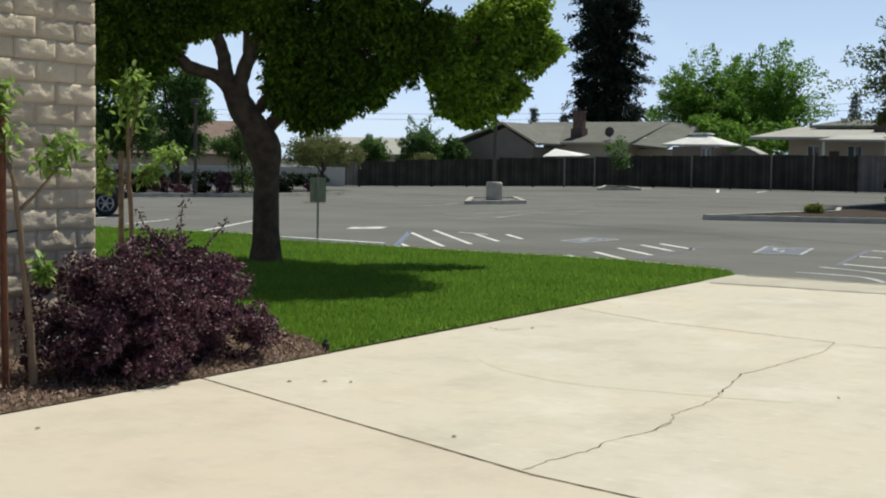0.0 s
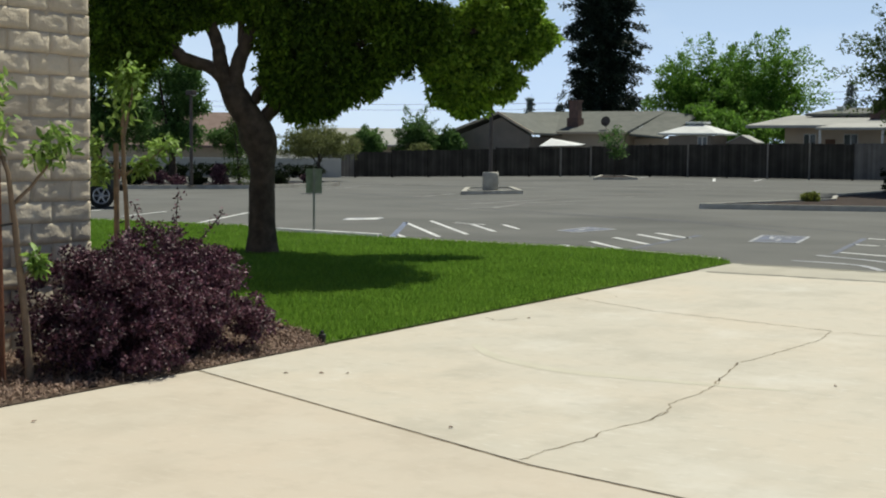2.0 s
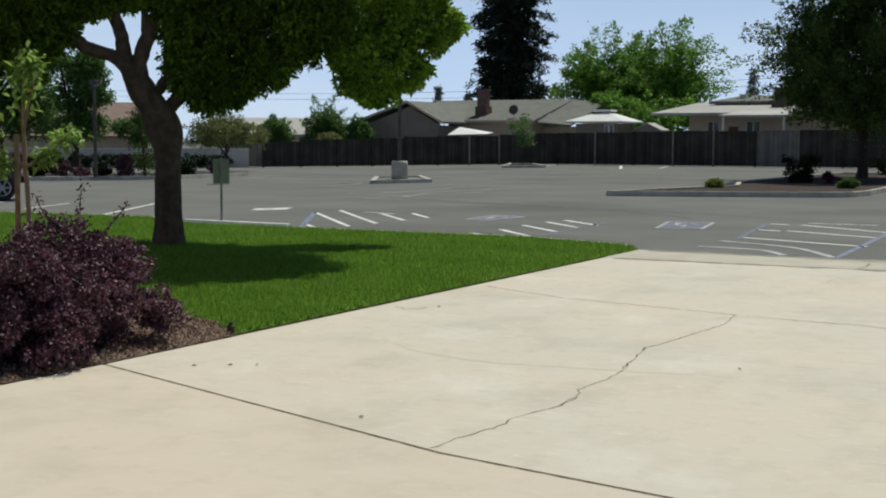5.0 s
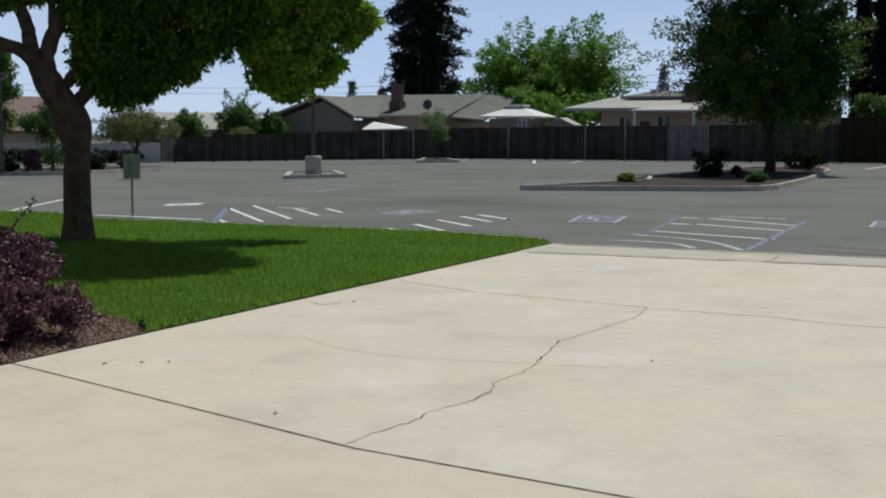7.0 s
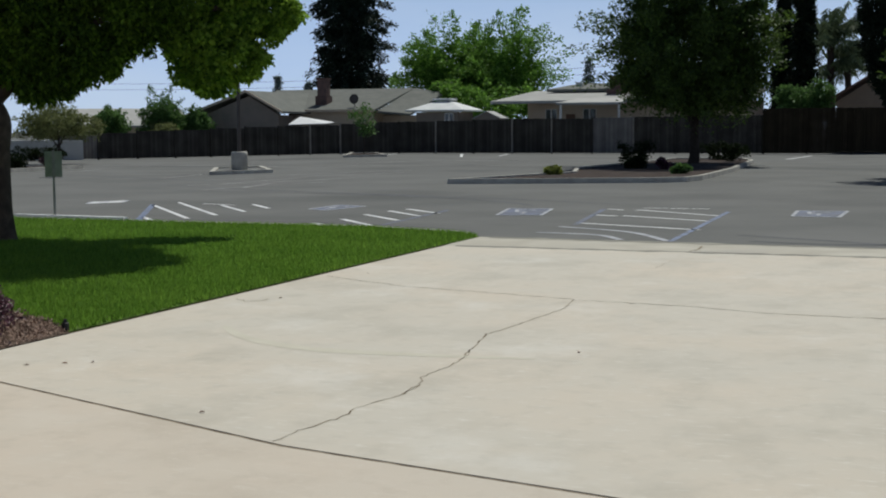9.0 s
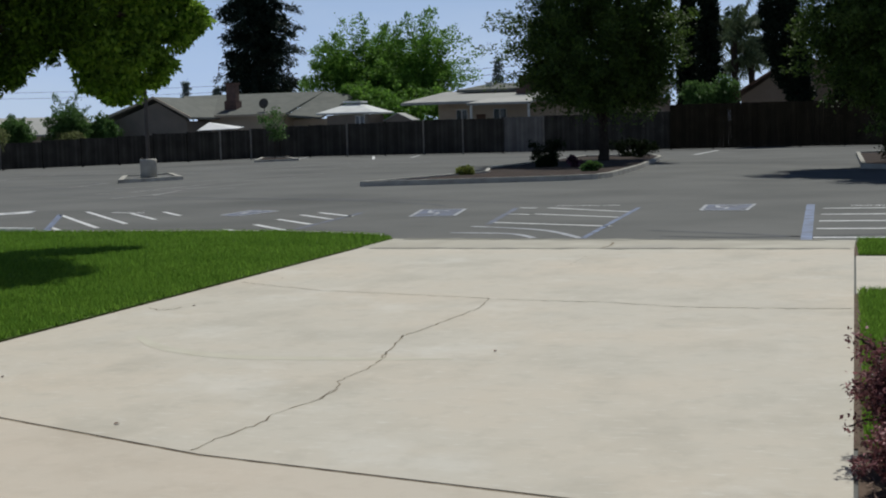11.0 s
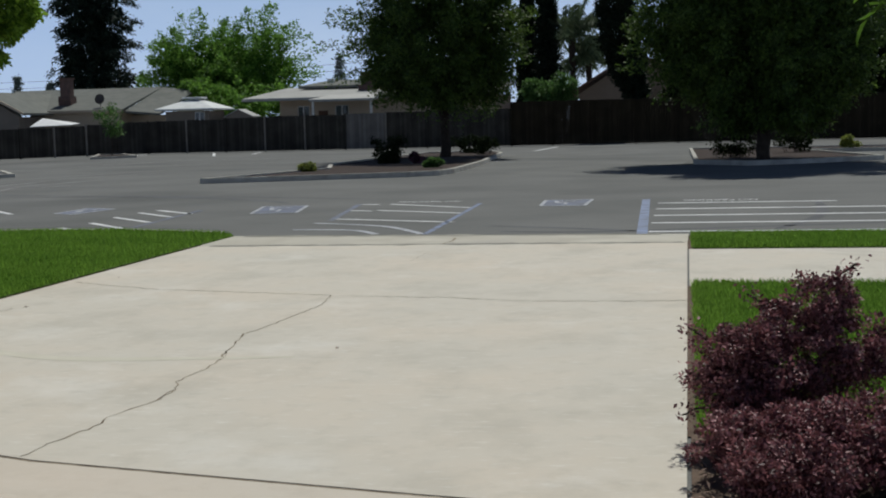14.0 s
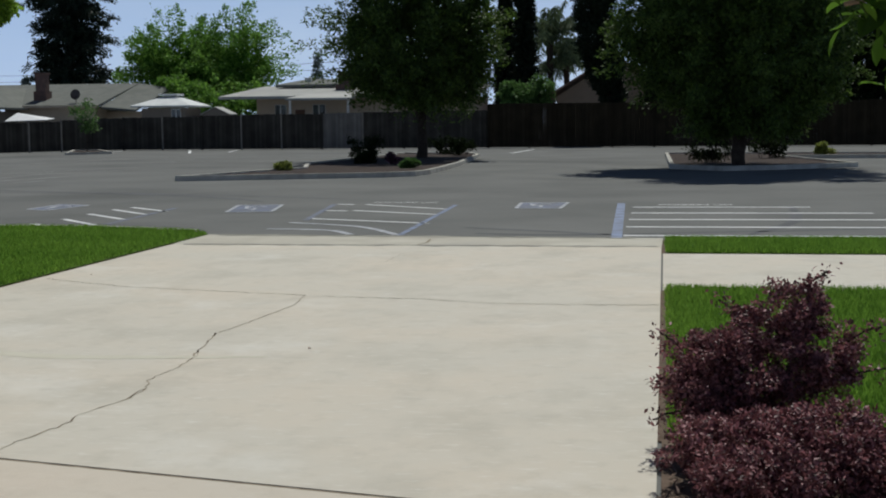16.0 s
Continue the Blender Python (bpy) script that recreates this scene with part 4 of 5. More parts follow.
slope("roof", [(-51.0, 95.8, 3.12), (-42.4, 95.8, 3.12), (-42.4, 104, 5.0), (-55.5, 104, 5.0)], 0.16, ROOF_GREY, h1, "grey shingle roof plane")
slope("roof", [(-42.38, 96.3, 3.0), (-39.6, 96.3, 2.75), (-39.6, 104, 4.6), (-42.38, 104, 4.98)], 0.16, ROOF_GREY, h1, "grey shingle roof plane")
box("wall", (-50.3, 96.4, 0), (-42.9, 103.5, 3.0), STUCCO_BEIGE, h1, "beige stucco wall")
box("wall", (-42.9, 98.5, 0), (-39.6, 103.5, 2.65), STUCCO_BEIGE, h1, "beige stucco wall")
box("fascia", (-50.0, 95.72, 2.94), (-42.4, 95.79, 3.14), STUCCO_BEIGE, h1, "pale beige eave board")
chimney(-48.0, 98.2, 3.4, 5.6, 0.78, h1)
dish = thing("satellite_dish", "small dark round satellite dish on a mast", "satellite dish", (-44.6, 96.8, 3.35))
part("mast", add_tube(bmesh.new(), [(0, 0, -0.1), (0, 0, 0.5)], [0.03, 0.03], 6), POLE_BROWN, dish)
bm = bmesh.new()
add_tube(bm, [(0, -0.12, 0.62), (0.0, 0.0, 0.6), (0.0, 0.04, 0.6)], [0.4, 0.28, 0.06], 18)
part("reflector", bm, POLE_BROWN, dish)
part("feed_arm", add_tube(bmesh.new(), [(0, -0.05, 0.3), (0, -0.45, 0.55)], [0.02, 0.02], 6), POLE_BROWN, dish)

tent = thing("canopy", "white canvas shade canopy behind the fence", "canopy", (-44.8, 89.6, 0))
slope("canvas", [(-1.7, -0.6, 1.95), (1.5, -0.6, 2.02), (1.4, 1.0, 2.12), (-1.5, 1.0, 2.55)], 0.03, CLOTH_WHITE, tent)
for x, y, z in ((-1.6, -0.55, 1.92), (1.45, -0.55, 1.98), (1.3, 0.9, 2.06), (-1.4, 0.9, 2.46)):
    part("leg", add_tube(bmesh.new(), [(x, y, 0), (x, y, z)], [0.025, 0.025], 6), STEEL, tent)

shed = thing("garden_house", "small square garden house with a pale hipped roof", "garden house", (-34.7, 91, 0))
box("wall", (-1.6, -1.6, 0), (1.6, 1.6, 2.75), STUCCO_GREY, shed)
for i, (a0, b0) in enumerate((((-2.2, -2.2), (2.2, -2.2)), ((2.2, -2.2), (2.2, 2.2)), ((2.2, 2.2), (-2.2, 2.2)), ((-2.2, 2.2), (-2.2, -2.2)))):
    slope("roof", [(*a0, 2.92), (*b0, 2.92), (b0[0] * 0.2, b0[1] * 0.2, 3.58), (a0[0] * 0.2, a0[1] * 0.2, 3.58)], 0.1, ROOF_WHITE, shed, "pale grey roof plane")
bm = bmesh.new()
add_box(bm, (-0.7, -0.7, 3.62), (0.7, 0.7, 3.76), 0.05)
part("roof_cap", bm, ROOF_WHITE, shed)
window(0.6, 1.3, 1.9, 2.7, -1.62, shed)

h2 = thing("house", "cream bungalow with a wide low pale roof and brick chimney", "house", (0, 0, 0), "houses beyond the fence")
box("wall", (-30.0, 96.2, 0), (-13.6, 104, 3.5), STUCCO_BEIGE, h2, "cream stucco wall")
slope("roof", [(-32.3, 94.2, 3.58), (-13.0, 94.2, 3.58), (-13.0, 101.5, 4.5), (-31.0, 101.5, 4.5)], 0.2, ROOF_PALE, h2, "pale low-pitched roof plane")
slope("roof", [(-29.5, 99.5, 4.55), (-15, 99.5, 4.55), (-16, 104, 5.1), (-28.2, 104, 5.1)], 0.2, ROOF_GREY, h2, "grey upper roof plane")
slope("porch_roof", [(-26.3, 91.0, 3.35), (-21.6, 91.0, 3.35), (-21.6, 94.6, 3.72), (-25.6, 94.6, 3.72)], 0.16, ROOF_PALE, h2, "pale porch roof")
box("porch_post", (-21.9, 91.2, 0), (-21.75, 91.35, 3.2), TRIM_WHITE, h2)
box("porch_post", (-26.1, 91.2, 0), (-25.95, 91.35, 3.2), TRIM_WHITE, h2)
window(-28.6, -27.7, 1.9, 3.0, 96.2, h2)
window(-25.7, -24.7, 2.1, 3.0, 96.2, h2)
window(-17.5, -16.0, 2.0, 3.0, 96.2, h2)
box("door", (-27.0, 96.1, 0.1), (-26.3, 96.18, 2.6), TRIM_BROWN, h2)
chimney(-23.7, 98.6, 3.9, 5.35, 1.0, h2)
for x in (-27.5, -25.0):
    part("roof_vent", add_box(bmesh.new(), (x - 0.25, 101.6, 4.75), (x + 0.25, 102.0, 5.15), 0.05), TRIM_WHITE, h2)
lean = thing("garden_shed", "small white gabled garden shed", "shed", (-31.2, 91, 0))
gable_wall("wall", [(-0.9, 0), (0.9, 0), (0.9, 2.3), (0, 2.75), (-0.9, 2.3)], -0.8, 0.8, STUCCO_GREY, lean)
slope("roof", [(0, -0.9, 2.82), (0, 0.9, 2.82), (1.1, 0.9, 2.3), (1.1, -0.9, 2.3)], 0.06, ROOF_PALE, lean)
slope("roof", [(0, 0.9, 2.82), (0, -0.9, 2.82), (-1.1, -0.9, 2.3), (-1.1, 0.9, 2.3)], 0.06, ROOF_PALE, lean)

h3 = thing("house", "tan stucco house with a brown-edged gable roof", "house", (0, 0, 0), "houses beyond the fence")
gable_wall("gable_wall", [(-7.6, 0), (0.6, 0), (0.6, 3.3), (-3.5, 5.9), (-7.6, 3.3)], 96, 96.2, STUCCO_TAN, h3, "tan stucco gable")
box("wall", (-7.5, 96.2, 0), (0.5, 106, 3.2), STUCCO_TAN, h3)
slope("roof", [(-8.4, 95.4, 3.3), (-8.4, 106, 3.3), (-3.5, 106, 6.25), (-3.5, 95.4, 6.25)], 0.2, TRIM_BROWN, h3)
slope("roof", [(-3.5, 95.4, 6.25), (-3.5, 106, 6.25), (1.4, 106, 3.3), (1.4, 95.4, 3.3)], 0.2, TRIM_BROWN, h3)
h4 = thing("house", "pale house half hidden behind dark trees", "house", (0, 0, 0), "houses beyond the fence")
box("wall", (8, 98, 0), (22, 106, 3.6), STUCCO_WHITE, h4)
slope("roof", [(7, 97, 3.7), (23, 97, 3.7), (22, 103, 5.6), (8, 103, 5.6)], 0.2, ROOF_GREY, h4)
window(11, 12.4, 1.9, 3.1, 98, h4)

h6 = thing("house", "small far house with a faded grey roof", "house", (-66.5, 97.0, 0), "houses beyond the fence", turn=35)
box("wall", (-5, 0, 0), (5, 6, 2.1), STUCCO_BEIGE, h6)
slope("roof", [(-5.6, -0.6, 2.0), (5.6, -0.6, 2.0), (5.0, 3.2, 3.5), (-5.0, 3.2, 3.5)], 0.18, ROOF_PALE, h6)
slope("roof", [(5.6, 6.6, 2.0), (-5.6, 6.6, 2.0), (-5.0, 3.22, 3.5), (5.0, 3.22, 3.5)], 0.18, ROOF_PALE, h6)
window(-2.0, -0.6, 0.9, 1.8, 0.0, h6)
h5 = thing("house", "house with a red-brown shingle roof beyond the lot", "house", (-75, 80, 0), "houses beyond the fence", turn=42)
box("wall", (-9, 0, 0), (5, 8, 1.9), STUCCO_BEIGE, h5)
slope("roof", [(-10, -0.7, 1.8), (6, -0.7, 1.8), (5, 5, 4.6), (-9, 5, 4.6)], 0.2, ROOF_RED, h5)
garden_wall = thing("garden_wall", "long low white stucco wall along the lot", "wall", (-48.0, 57.4, 0), kind="structure", turn=40)
box("wall_body", (-14, 0, -0.05), (5.0, 0.18, 1.0), STUCCO_WHITE, garden_wall)
box("coping", (-14.02, -0.03, 1.0), (5.02, 0.21, 1.06), TRIM_WHITE, garden_wall)


# ---- trees ----
shade_tree = thing("shade_tree", "broad leafy evergreen tree with forked trunk on the lawn", "tree", (0, 0, 0))
bm = bmesh.new()
add_tube(bm, bend([(-12.6, 15.28, -0.1), (-12.6, 15.28, 0.3), (-12.6, 15.28, 0.72), (-12.6, 15.28, 1.2), (-12.62, 15.26, 1.6), (-12.72, 15.18, 1.95), (-12.88, 15.05, 2.28), (-12.99, 14.95, 2.52)], 4),
         [0.34, 0.29, 0.245, 0.225, 0.21, 0.2, 0.195, 0.19, 0.187, 0.185, 0.184, 0.184, 0.186, 0.19, 0.2, 0.215, 0.235, 0.25, 0.25, 0.24, 0.225, 0.215, 0.205, 0.2, 0.195, 0.18, 0.16, 0.13, 0.09], 20, 0.16)
part("trunk", bm, BARK, shade_tree, "ridged grey-brown trunk", True)
for i, (pts, r0, r1) in enumerate((
        ([(-12.93, 15.0, 2.4), (-13.13, 14.84, 2.7), (-13.47, 14.56, 2.87), (-13.69, 14.38, 3.07), (-13.9, 14.21, 3.36), (-14.15, 14.0, 3.72), (-14.4, 13.8, 4.4)], 0.11, 0.06),
        ([(-12.95, 14.98, 2.35), (-13.06, 14.9, 2.8), (-13.1, 14.87, 3.1), (-13.19, 14.8, 3.45), (-13.25, 14.74, 3.9), (-13.3, 14.9, 5.0)], 0.125, 0.07),
        ([(-12.86, 15.07, 2.15), (-12.9, 15.03, 2.65), (-12.8, 15.12, 3.05), (-12.66, 15.23, 3.4), (-12.57, 15.3, 3.7), (-12.3, 15.6, 5.0)], 0.13, 0.07),
        ([(-12.82, 15.1, 2.95), (-12.84, 15.09, 3.36), (-12.81, 15.11, 3.69), (-12.85, 15.3, 4.9)], 0.06, 0.04),
        ([(-12.67, 15.22, 1.8), (-12.53, 15.34, 2.08), (-12.39, 15.45, 2.22), (-12.04, 15.74, 2.4), (-11.52, 16.17, 2.66), (-10.9, 16.7, 3.1), (-10.0, 17.4, 3.4)], 0.11, 0.04),
        ([(-12.78, 15.13, 2.1), (-12.64, 15.25, 2.36), (-12.5, 15.36, 2.53), (-12.28, 15.55, 2.66), (-11.79, 15.95, 2.9), (-11.14, 16.48, 3.42), (-10.4, 17.0, 4.4)], 0.09, 0.04))):
    part("limb", limb(bmesh.new(), pts, r0, r1, 11, i, 0.012), BARK, shade_tree, "dark limb", True)
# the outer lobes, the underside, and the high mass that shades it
# sunlight on the outer lobes is put into their lighter leaf colour
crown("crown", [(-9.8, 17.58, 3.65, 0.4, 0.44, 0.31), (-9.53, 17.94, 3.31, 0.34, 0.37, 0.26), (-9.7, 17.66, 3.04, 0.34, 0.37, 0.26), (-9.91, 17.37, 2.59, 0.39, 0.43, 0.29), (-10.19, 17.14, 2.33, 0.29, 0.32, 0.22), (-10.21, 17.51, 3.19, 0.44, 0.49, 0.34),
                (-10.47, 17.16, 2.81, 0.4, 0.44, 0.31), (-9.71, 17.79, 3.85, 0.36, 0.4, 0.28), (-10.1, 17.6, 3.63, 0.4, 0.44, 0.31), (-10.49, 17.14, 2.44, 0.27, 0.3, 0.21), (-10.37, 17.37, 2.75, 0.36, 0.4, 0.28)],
      560, 0.13, 80, 0.085, LEAF_CAMPHOR_LIT, shade_tree, 31, 0.6, 0.7, 0.15, 0.75)
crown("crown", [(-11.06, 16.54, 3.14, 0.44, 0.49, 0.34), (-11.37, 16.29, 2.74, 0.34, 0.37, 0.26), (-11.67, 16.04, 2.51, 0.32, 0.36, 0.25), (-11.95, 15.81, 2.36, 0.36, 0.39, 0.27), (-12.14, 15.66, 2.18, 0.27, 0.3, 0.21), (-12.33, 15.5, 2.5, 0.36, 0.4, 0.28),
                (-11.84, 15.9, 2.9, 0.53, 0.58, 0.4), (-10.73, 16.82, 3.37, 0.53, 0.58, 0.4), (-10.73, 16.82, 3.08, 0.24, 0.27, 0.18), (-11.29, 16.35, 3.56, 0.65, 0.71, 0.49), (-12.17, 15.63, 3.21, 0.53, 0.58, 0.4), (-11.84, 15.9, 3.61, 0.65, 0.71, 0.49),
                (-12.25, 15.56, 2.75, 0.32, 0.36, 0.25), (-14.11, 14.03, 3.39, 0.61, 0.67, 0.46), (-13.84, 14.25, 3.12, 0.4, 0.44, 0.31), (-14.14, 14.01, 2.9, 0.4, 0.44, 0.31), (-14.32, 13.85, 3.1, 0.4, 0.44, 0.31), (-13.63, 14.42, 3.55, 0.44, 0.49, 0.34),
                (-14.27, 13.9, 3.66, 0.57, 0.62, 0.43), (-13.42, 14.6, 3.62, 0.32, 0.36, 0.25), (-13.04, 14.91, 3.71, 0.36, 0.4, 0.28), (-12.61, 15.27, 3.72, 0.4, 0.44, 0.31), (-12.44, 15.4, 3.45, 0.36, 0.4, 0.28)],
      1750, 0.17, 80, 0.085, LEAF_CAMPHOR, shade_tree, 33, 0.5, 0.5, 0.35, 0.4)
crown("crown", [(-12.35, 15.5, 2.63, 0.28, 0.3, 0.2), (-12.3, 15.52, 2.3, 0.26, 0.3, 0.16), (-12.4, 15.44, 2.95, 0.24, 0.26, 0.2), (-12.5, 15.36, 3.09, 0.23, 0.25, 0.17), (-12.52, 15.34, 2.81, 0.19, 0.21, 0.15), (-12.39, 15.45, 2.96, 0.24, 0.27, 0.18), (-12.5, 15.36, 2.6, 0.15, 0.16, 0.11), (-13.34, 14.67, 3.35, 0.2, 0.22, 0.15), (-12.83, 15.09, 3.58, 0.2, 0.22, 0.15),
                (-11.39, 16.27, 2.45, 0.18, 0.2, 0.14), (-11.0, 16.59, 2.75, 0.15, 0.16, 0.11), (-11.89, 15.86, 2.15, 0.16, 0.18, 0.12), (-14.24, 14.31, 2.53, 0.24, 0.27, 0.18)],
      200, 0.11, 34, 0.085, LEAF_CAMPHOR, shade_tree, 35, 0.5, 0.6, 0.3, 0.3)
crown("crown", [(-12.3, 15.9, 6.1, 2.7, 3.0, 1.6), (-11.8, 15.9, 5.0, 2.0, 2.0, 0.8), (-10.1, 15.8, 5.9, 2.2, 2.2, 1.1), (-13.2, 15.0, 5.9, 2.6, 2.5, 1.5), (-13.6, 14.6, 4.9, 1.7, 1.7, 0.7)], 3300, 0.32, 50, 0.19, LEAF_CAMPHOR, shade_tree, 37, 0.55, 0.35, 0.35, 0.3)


def plain_tree(label, x, y, trunk_h, trunk_r, blobs, clumps, clump_r, per, size, mat, seed, bark=BARK_DARK, group="", lean=(0, 0)):
    """A tree with its trunk, a few limbs that reach into the crown, and a crown."""
    rnd = random.Random(seed)
    tr = thing("tree", label, "tree", (x, y, 0), group)
    part("trunk", limb(bmesh.new(), [(0, 0, -0.3), (0.02, 0, trunk_h * 0.4), (lean[0] * 0.5, lean[1] * 0.5, trunk_h), (lean[0], lean[1], trunk_h * 1.5)], trunk_r, trunk_r * 0.6, 10, seed, 0.01, 0.3), bark, tr, smooth=True)
    for i, b in enumerate(blobs[:5]):
        mid = Vector((lean[0] * 0.5, lean[1] * 0.5, trunk_h * rnd.uniform(0.85, 1.1)))
        end = Vector(b[:3]) + Vector((rnd.uniform(-0.4, 0.4) * b[3], rnd.uniform(-0.4, 0.4) * b[4], 0.3 * b[5]))
        part("limb", limb(bmesh.new(), [mid, mid.lerp(end, 0.4) + Vector((0, 0, 0.2)), end], trunk_r * 0.5, trunk_r * 0.15, 7, seed + i, 0.02), bark, tr, smooth=True)
    crown("crown", blobs, clumps, clump_r, per, size, mat, tr, seed, shell=0.35)
    return tr


def spray_crown(name, origin, tips, per, size, mat, parent, seed, start=0.35, width=0.3, droop=0.1, aspect=0.5):
    """Leafy shoots that fan out from the trunk's head to the crown's outer points."""
    rng = np.random.default_rng(seed)
    cs, ds = [], []
    for tip in tips:
        tip = np.array(tip)
        o = np.array(origin) + np.array([0, 0, 1.0]) * max(0.0, tip[2] - origin[2]) * rng.uniform(0.0, 0.65)
        f = start + (1 - start) * rng.uniform(0, 1, per) ** 0.8
        along = o + (tip - o) * f[:, None]
        along[:, 2] += 0.12 * np.linalg.norm(tip - o) * np.sin(np.pi * f)
        along += rng.normal(size=(per, 3)) * (width * (1.15 - f))[:, None]
        cs.append(along)
        ds.append(np.tile((tip - o) / np.linalg.norm(tip - o), (per, 1)) * 1.4)
    v, f = leaves(np.concatenate(cs), np.concatenate(ds), size, rng, aspect, droop, 0.3)
    ob = new(name, quick_mesh(name, v, f, mat))
    ob.parent = parent
    return tagged(ob, kind="stuff")


def fan(centre, radii, n, seed, low=-0.4, uneven=0.16):
    """Points all round an ellipsoid, none far below its waist."""
    rng = np.random.default_rng(seed)
    out = []
    while len(out) < n:
        u = rng.normal(size=3)
        u /= np.linalg.norm(u)
        if u[2] > low:
            out.append(tuple(np.array(centre) + u * np.array(radii) * rng.uniform(1 - 2 * uneven, 1 + uneven)))
    return out


pear = plain_tree("dark round-crowned tree on the kerbed island", -10.0, 55.0, 1.7, 0.25,
                  [(-0.3, 0, 5.0, 2.8, 3.0, 2.4), (-1.6, 0, 3.5, 1.5, 1.8, 0.9), (1.5, 0, 3.5, 1.5, 1.8, 0.9), (-2.2, 0.5, 4.8, 1.2, 1.6, 1.6), (2.2, 0, 4.9, 1.2, 1.4, 1.6), (-0.3, -0.6, 2.9, 1.5, 1.3, 0.8)],
                  1000, 0.36, 56, 0.15, LEAF_DEEP, 41, group="island trees")
spray_crown("crown", (0, 0, 1.9), fan((-0.3, 0, 5.0), (4.3, 4.2, 3.4), 190, 5, -0.8, 0.17), 250, 0.15, LEAF_DEEP, pear, 45, 0.25, 0.55)
crown("crown", lobes((0, 0, 10.0), (3.2, 3.2, 4.6), 16, 1.4, 15), 420, 0.5, 50, 0.28, LEAF_DEEP, pear, 46)
pear = plain_tree("dark dense tree shading the kerbed island", 2.4, 44.3, 1.2, 0.26,
                  [(0.1, 0, 4.4, 3.0, 3.2, 2.4), (-1.6, 0, 2.9, 1.5, 1.7, 1.0), (1.8, 0, 2.7, 1.6, 1.8, 1.1), (-2.4, 0, 4.3, 1.1, 1.4, 1.5), (2.6, 0, 4.3, 1.1, 1.4, 1.5), (0.2, -0.6, 2.0, 1.9, 1.5, 1.0), (-3.0, 0, 4.6, 1.2, 1.4, 1.6), (-0.7, 0.3, 1.5, 1.1, 1.1, 0.6), (1.3, 0.3, 1.5, 1.0, 1.1, 0.6)],
                  1600, 0.34, 56, 0.135, LEAF_DEEP, 42, group="island trees")
spray_crown("crown", (0, 0, 1.5), fan((0.0, 0, 4.4), (4.25, 4.1, 3.4), 200, 6, -0.85, 0.17), 250, 0.135, LEAF_DEEP, pear, 47, 0.25, 0.5)
crown("crown", lobes((0, 0, 10.5), (4.0, 4.0, 5.0), 26, 1.5, 16) + [(0, 0, 8.0, 3.4, 3.4, 2.0)], 900, 0.5, 50, 0.28, LEAF_DEEP, pear, 48)
for x, y, r, h, seed in ((-43.6, 112, 4.3, 4.5, 43), (-36.2, 111, 4.7, 4.6, 44), (-39.9, 113, 3.4, 4.0, 54)):
    tr = plain_tree("tall bright green broadleaf tree with feathery upswept shoots", x, y, 3.6, 0.3, [(0, 0, 6.2, r * 0.55, r * 0.5, 1.9), (0.8, 0, 4.2, r * 0.6, r * 0.5, 1.3)], 240, 0.4, 40, 0.22, LEAF_BRIGHT, seed, group="bright trees")
    spray_crown("crown", (0, 0, 3.4), fan((0, 0, 6.6), (r, r * 0.8, h), 105, seed, -0.6, 0.27), 150, 0.24, LEAF_BRIGHT, tr, seed + 1, 0.3, 0.75, 0.0, 0.6)
for x, y, r, h, seed in ((-57.0, 88.4, 1.9, 2.3, 45), (-60.4, 86.0, 1.5, 1.8, 46), (-54.9, 89.6, 1.1, 1.5, 59)):
    tr = plain_tree("small bushy green tree behind the fence", x, y, 1.2, 0.15, [(0, 0, h * 1.0, r * 0.9, r * 0.9, h * 0.65), (0.4, 0, 2.0, r * 0.9, r * 0.8, 0.9)], 320, 0.32, 40, 0.19, LEAF_MID, seed, group="fence corner trees")
    spray_crown("crown", (0, 0, 1.2), fan((0, 0, h * 1.1), (r, r, h * 1.05), 46, seed, -0.6, 0.22), 90, 0.19, LEAF_MID, tr, seed + 3, 0.3, 0.32)
plain_tree("loose olive garden shrub below the eaves", -55.6, 86.6, 0.6, 0.07, lobes((0, 0, 1.5), (1.6, 1.2, 1.0), 8, 0.5, 19), 200, 0.3, 34, 0.16, LEAF_OLIVE, 60)
plain_tree("sparse olive-green tree beyond the lot", -40.0, 53.0, 0.9, 0.09, [(0, 0, 2.05, 1.4, 1.35, 0.95), (0.9, 0.5, 1.75, 0.95, 0.95, 0.7), (-1.0, -0.6, 1.85, 0.95, 0.95, 0.75)], 330, 0.28, 32, 0.11, LEAF_OLIVE, 47)
plain_tree("large green tree beyond the parking lot", -46.0, 44.0, 1.4, 0.3, [(0, 0, 4.2, 2.6, 2.5, 2.2), (1.2, 0.8, 2.8, 1.6, 1.6, 1.4), (-2, -1, 3.6, 2.0, 2.0, 2.0), (0.5, 0.4, 6.2, 2.0, 2.0, 1.6)], 700, 0.42, 46, 0.2, LEAF_MID, 48)
plain_tree("tall narrow green tree beyond the parking lot", -40.6, 43.2, 1.2, 0.2, lobes((0, 0, 3.6), (1.5, 1.5, 2.2), 9, 0.6, 14), 380, 0.34, 42, 0.17, LEAF_MID, 56)
plain_tree("low green tree behind the far wall", -67.5, 79.5, 1.0, 0.15, lobes((0, 0, 2.2), (2.6, 2.2, 1.5), 7, 0.8, 15), 220, 0.45, 34, 0.24, LEAF_MID, 57)
plain_tree("low olive-green tree behind the far wall", -63.8, 84.0, 1.0, 0.15, lobes((0, 0, 1.9), (2.2, 2.0, 1.3), 7, 0.7, 16), 200, 0.42, 34, 0.22, LEAF_OLIVE, 58)
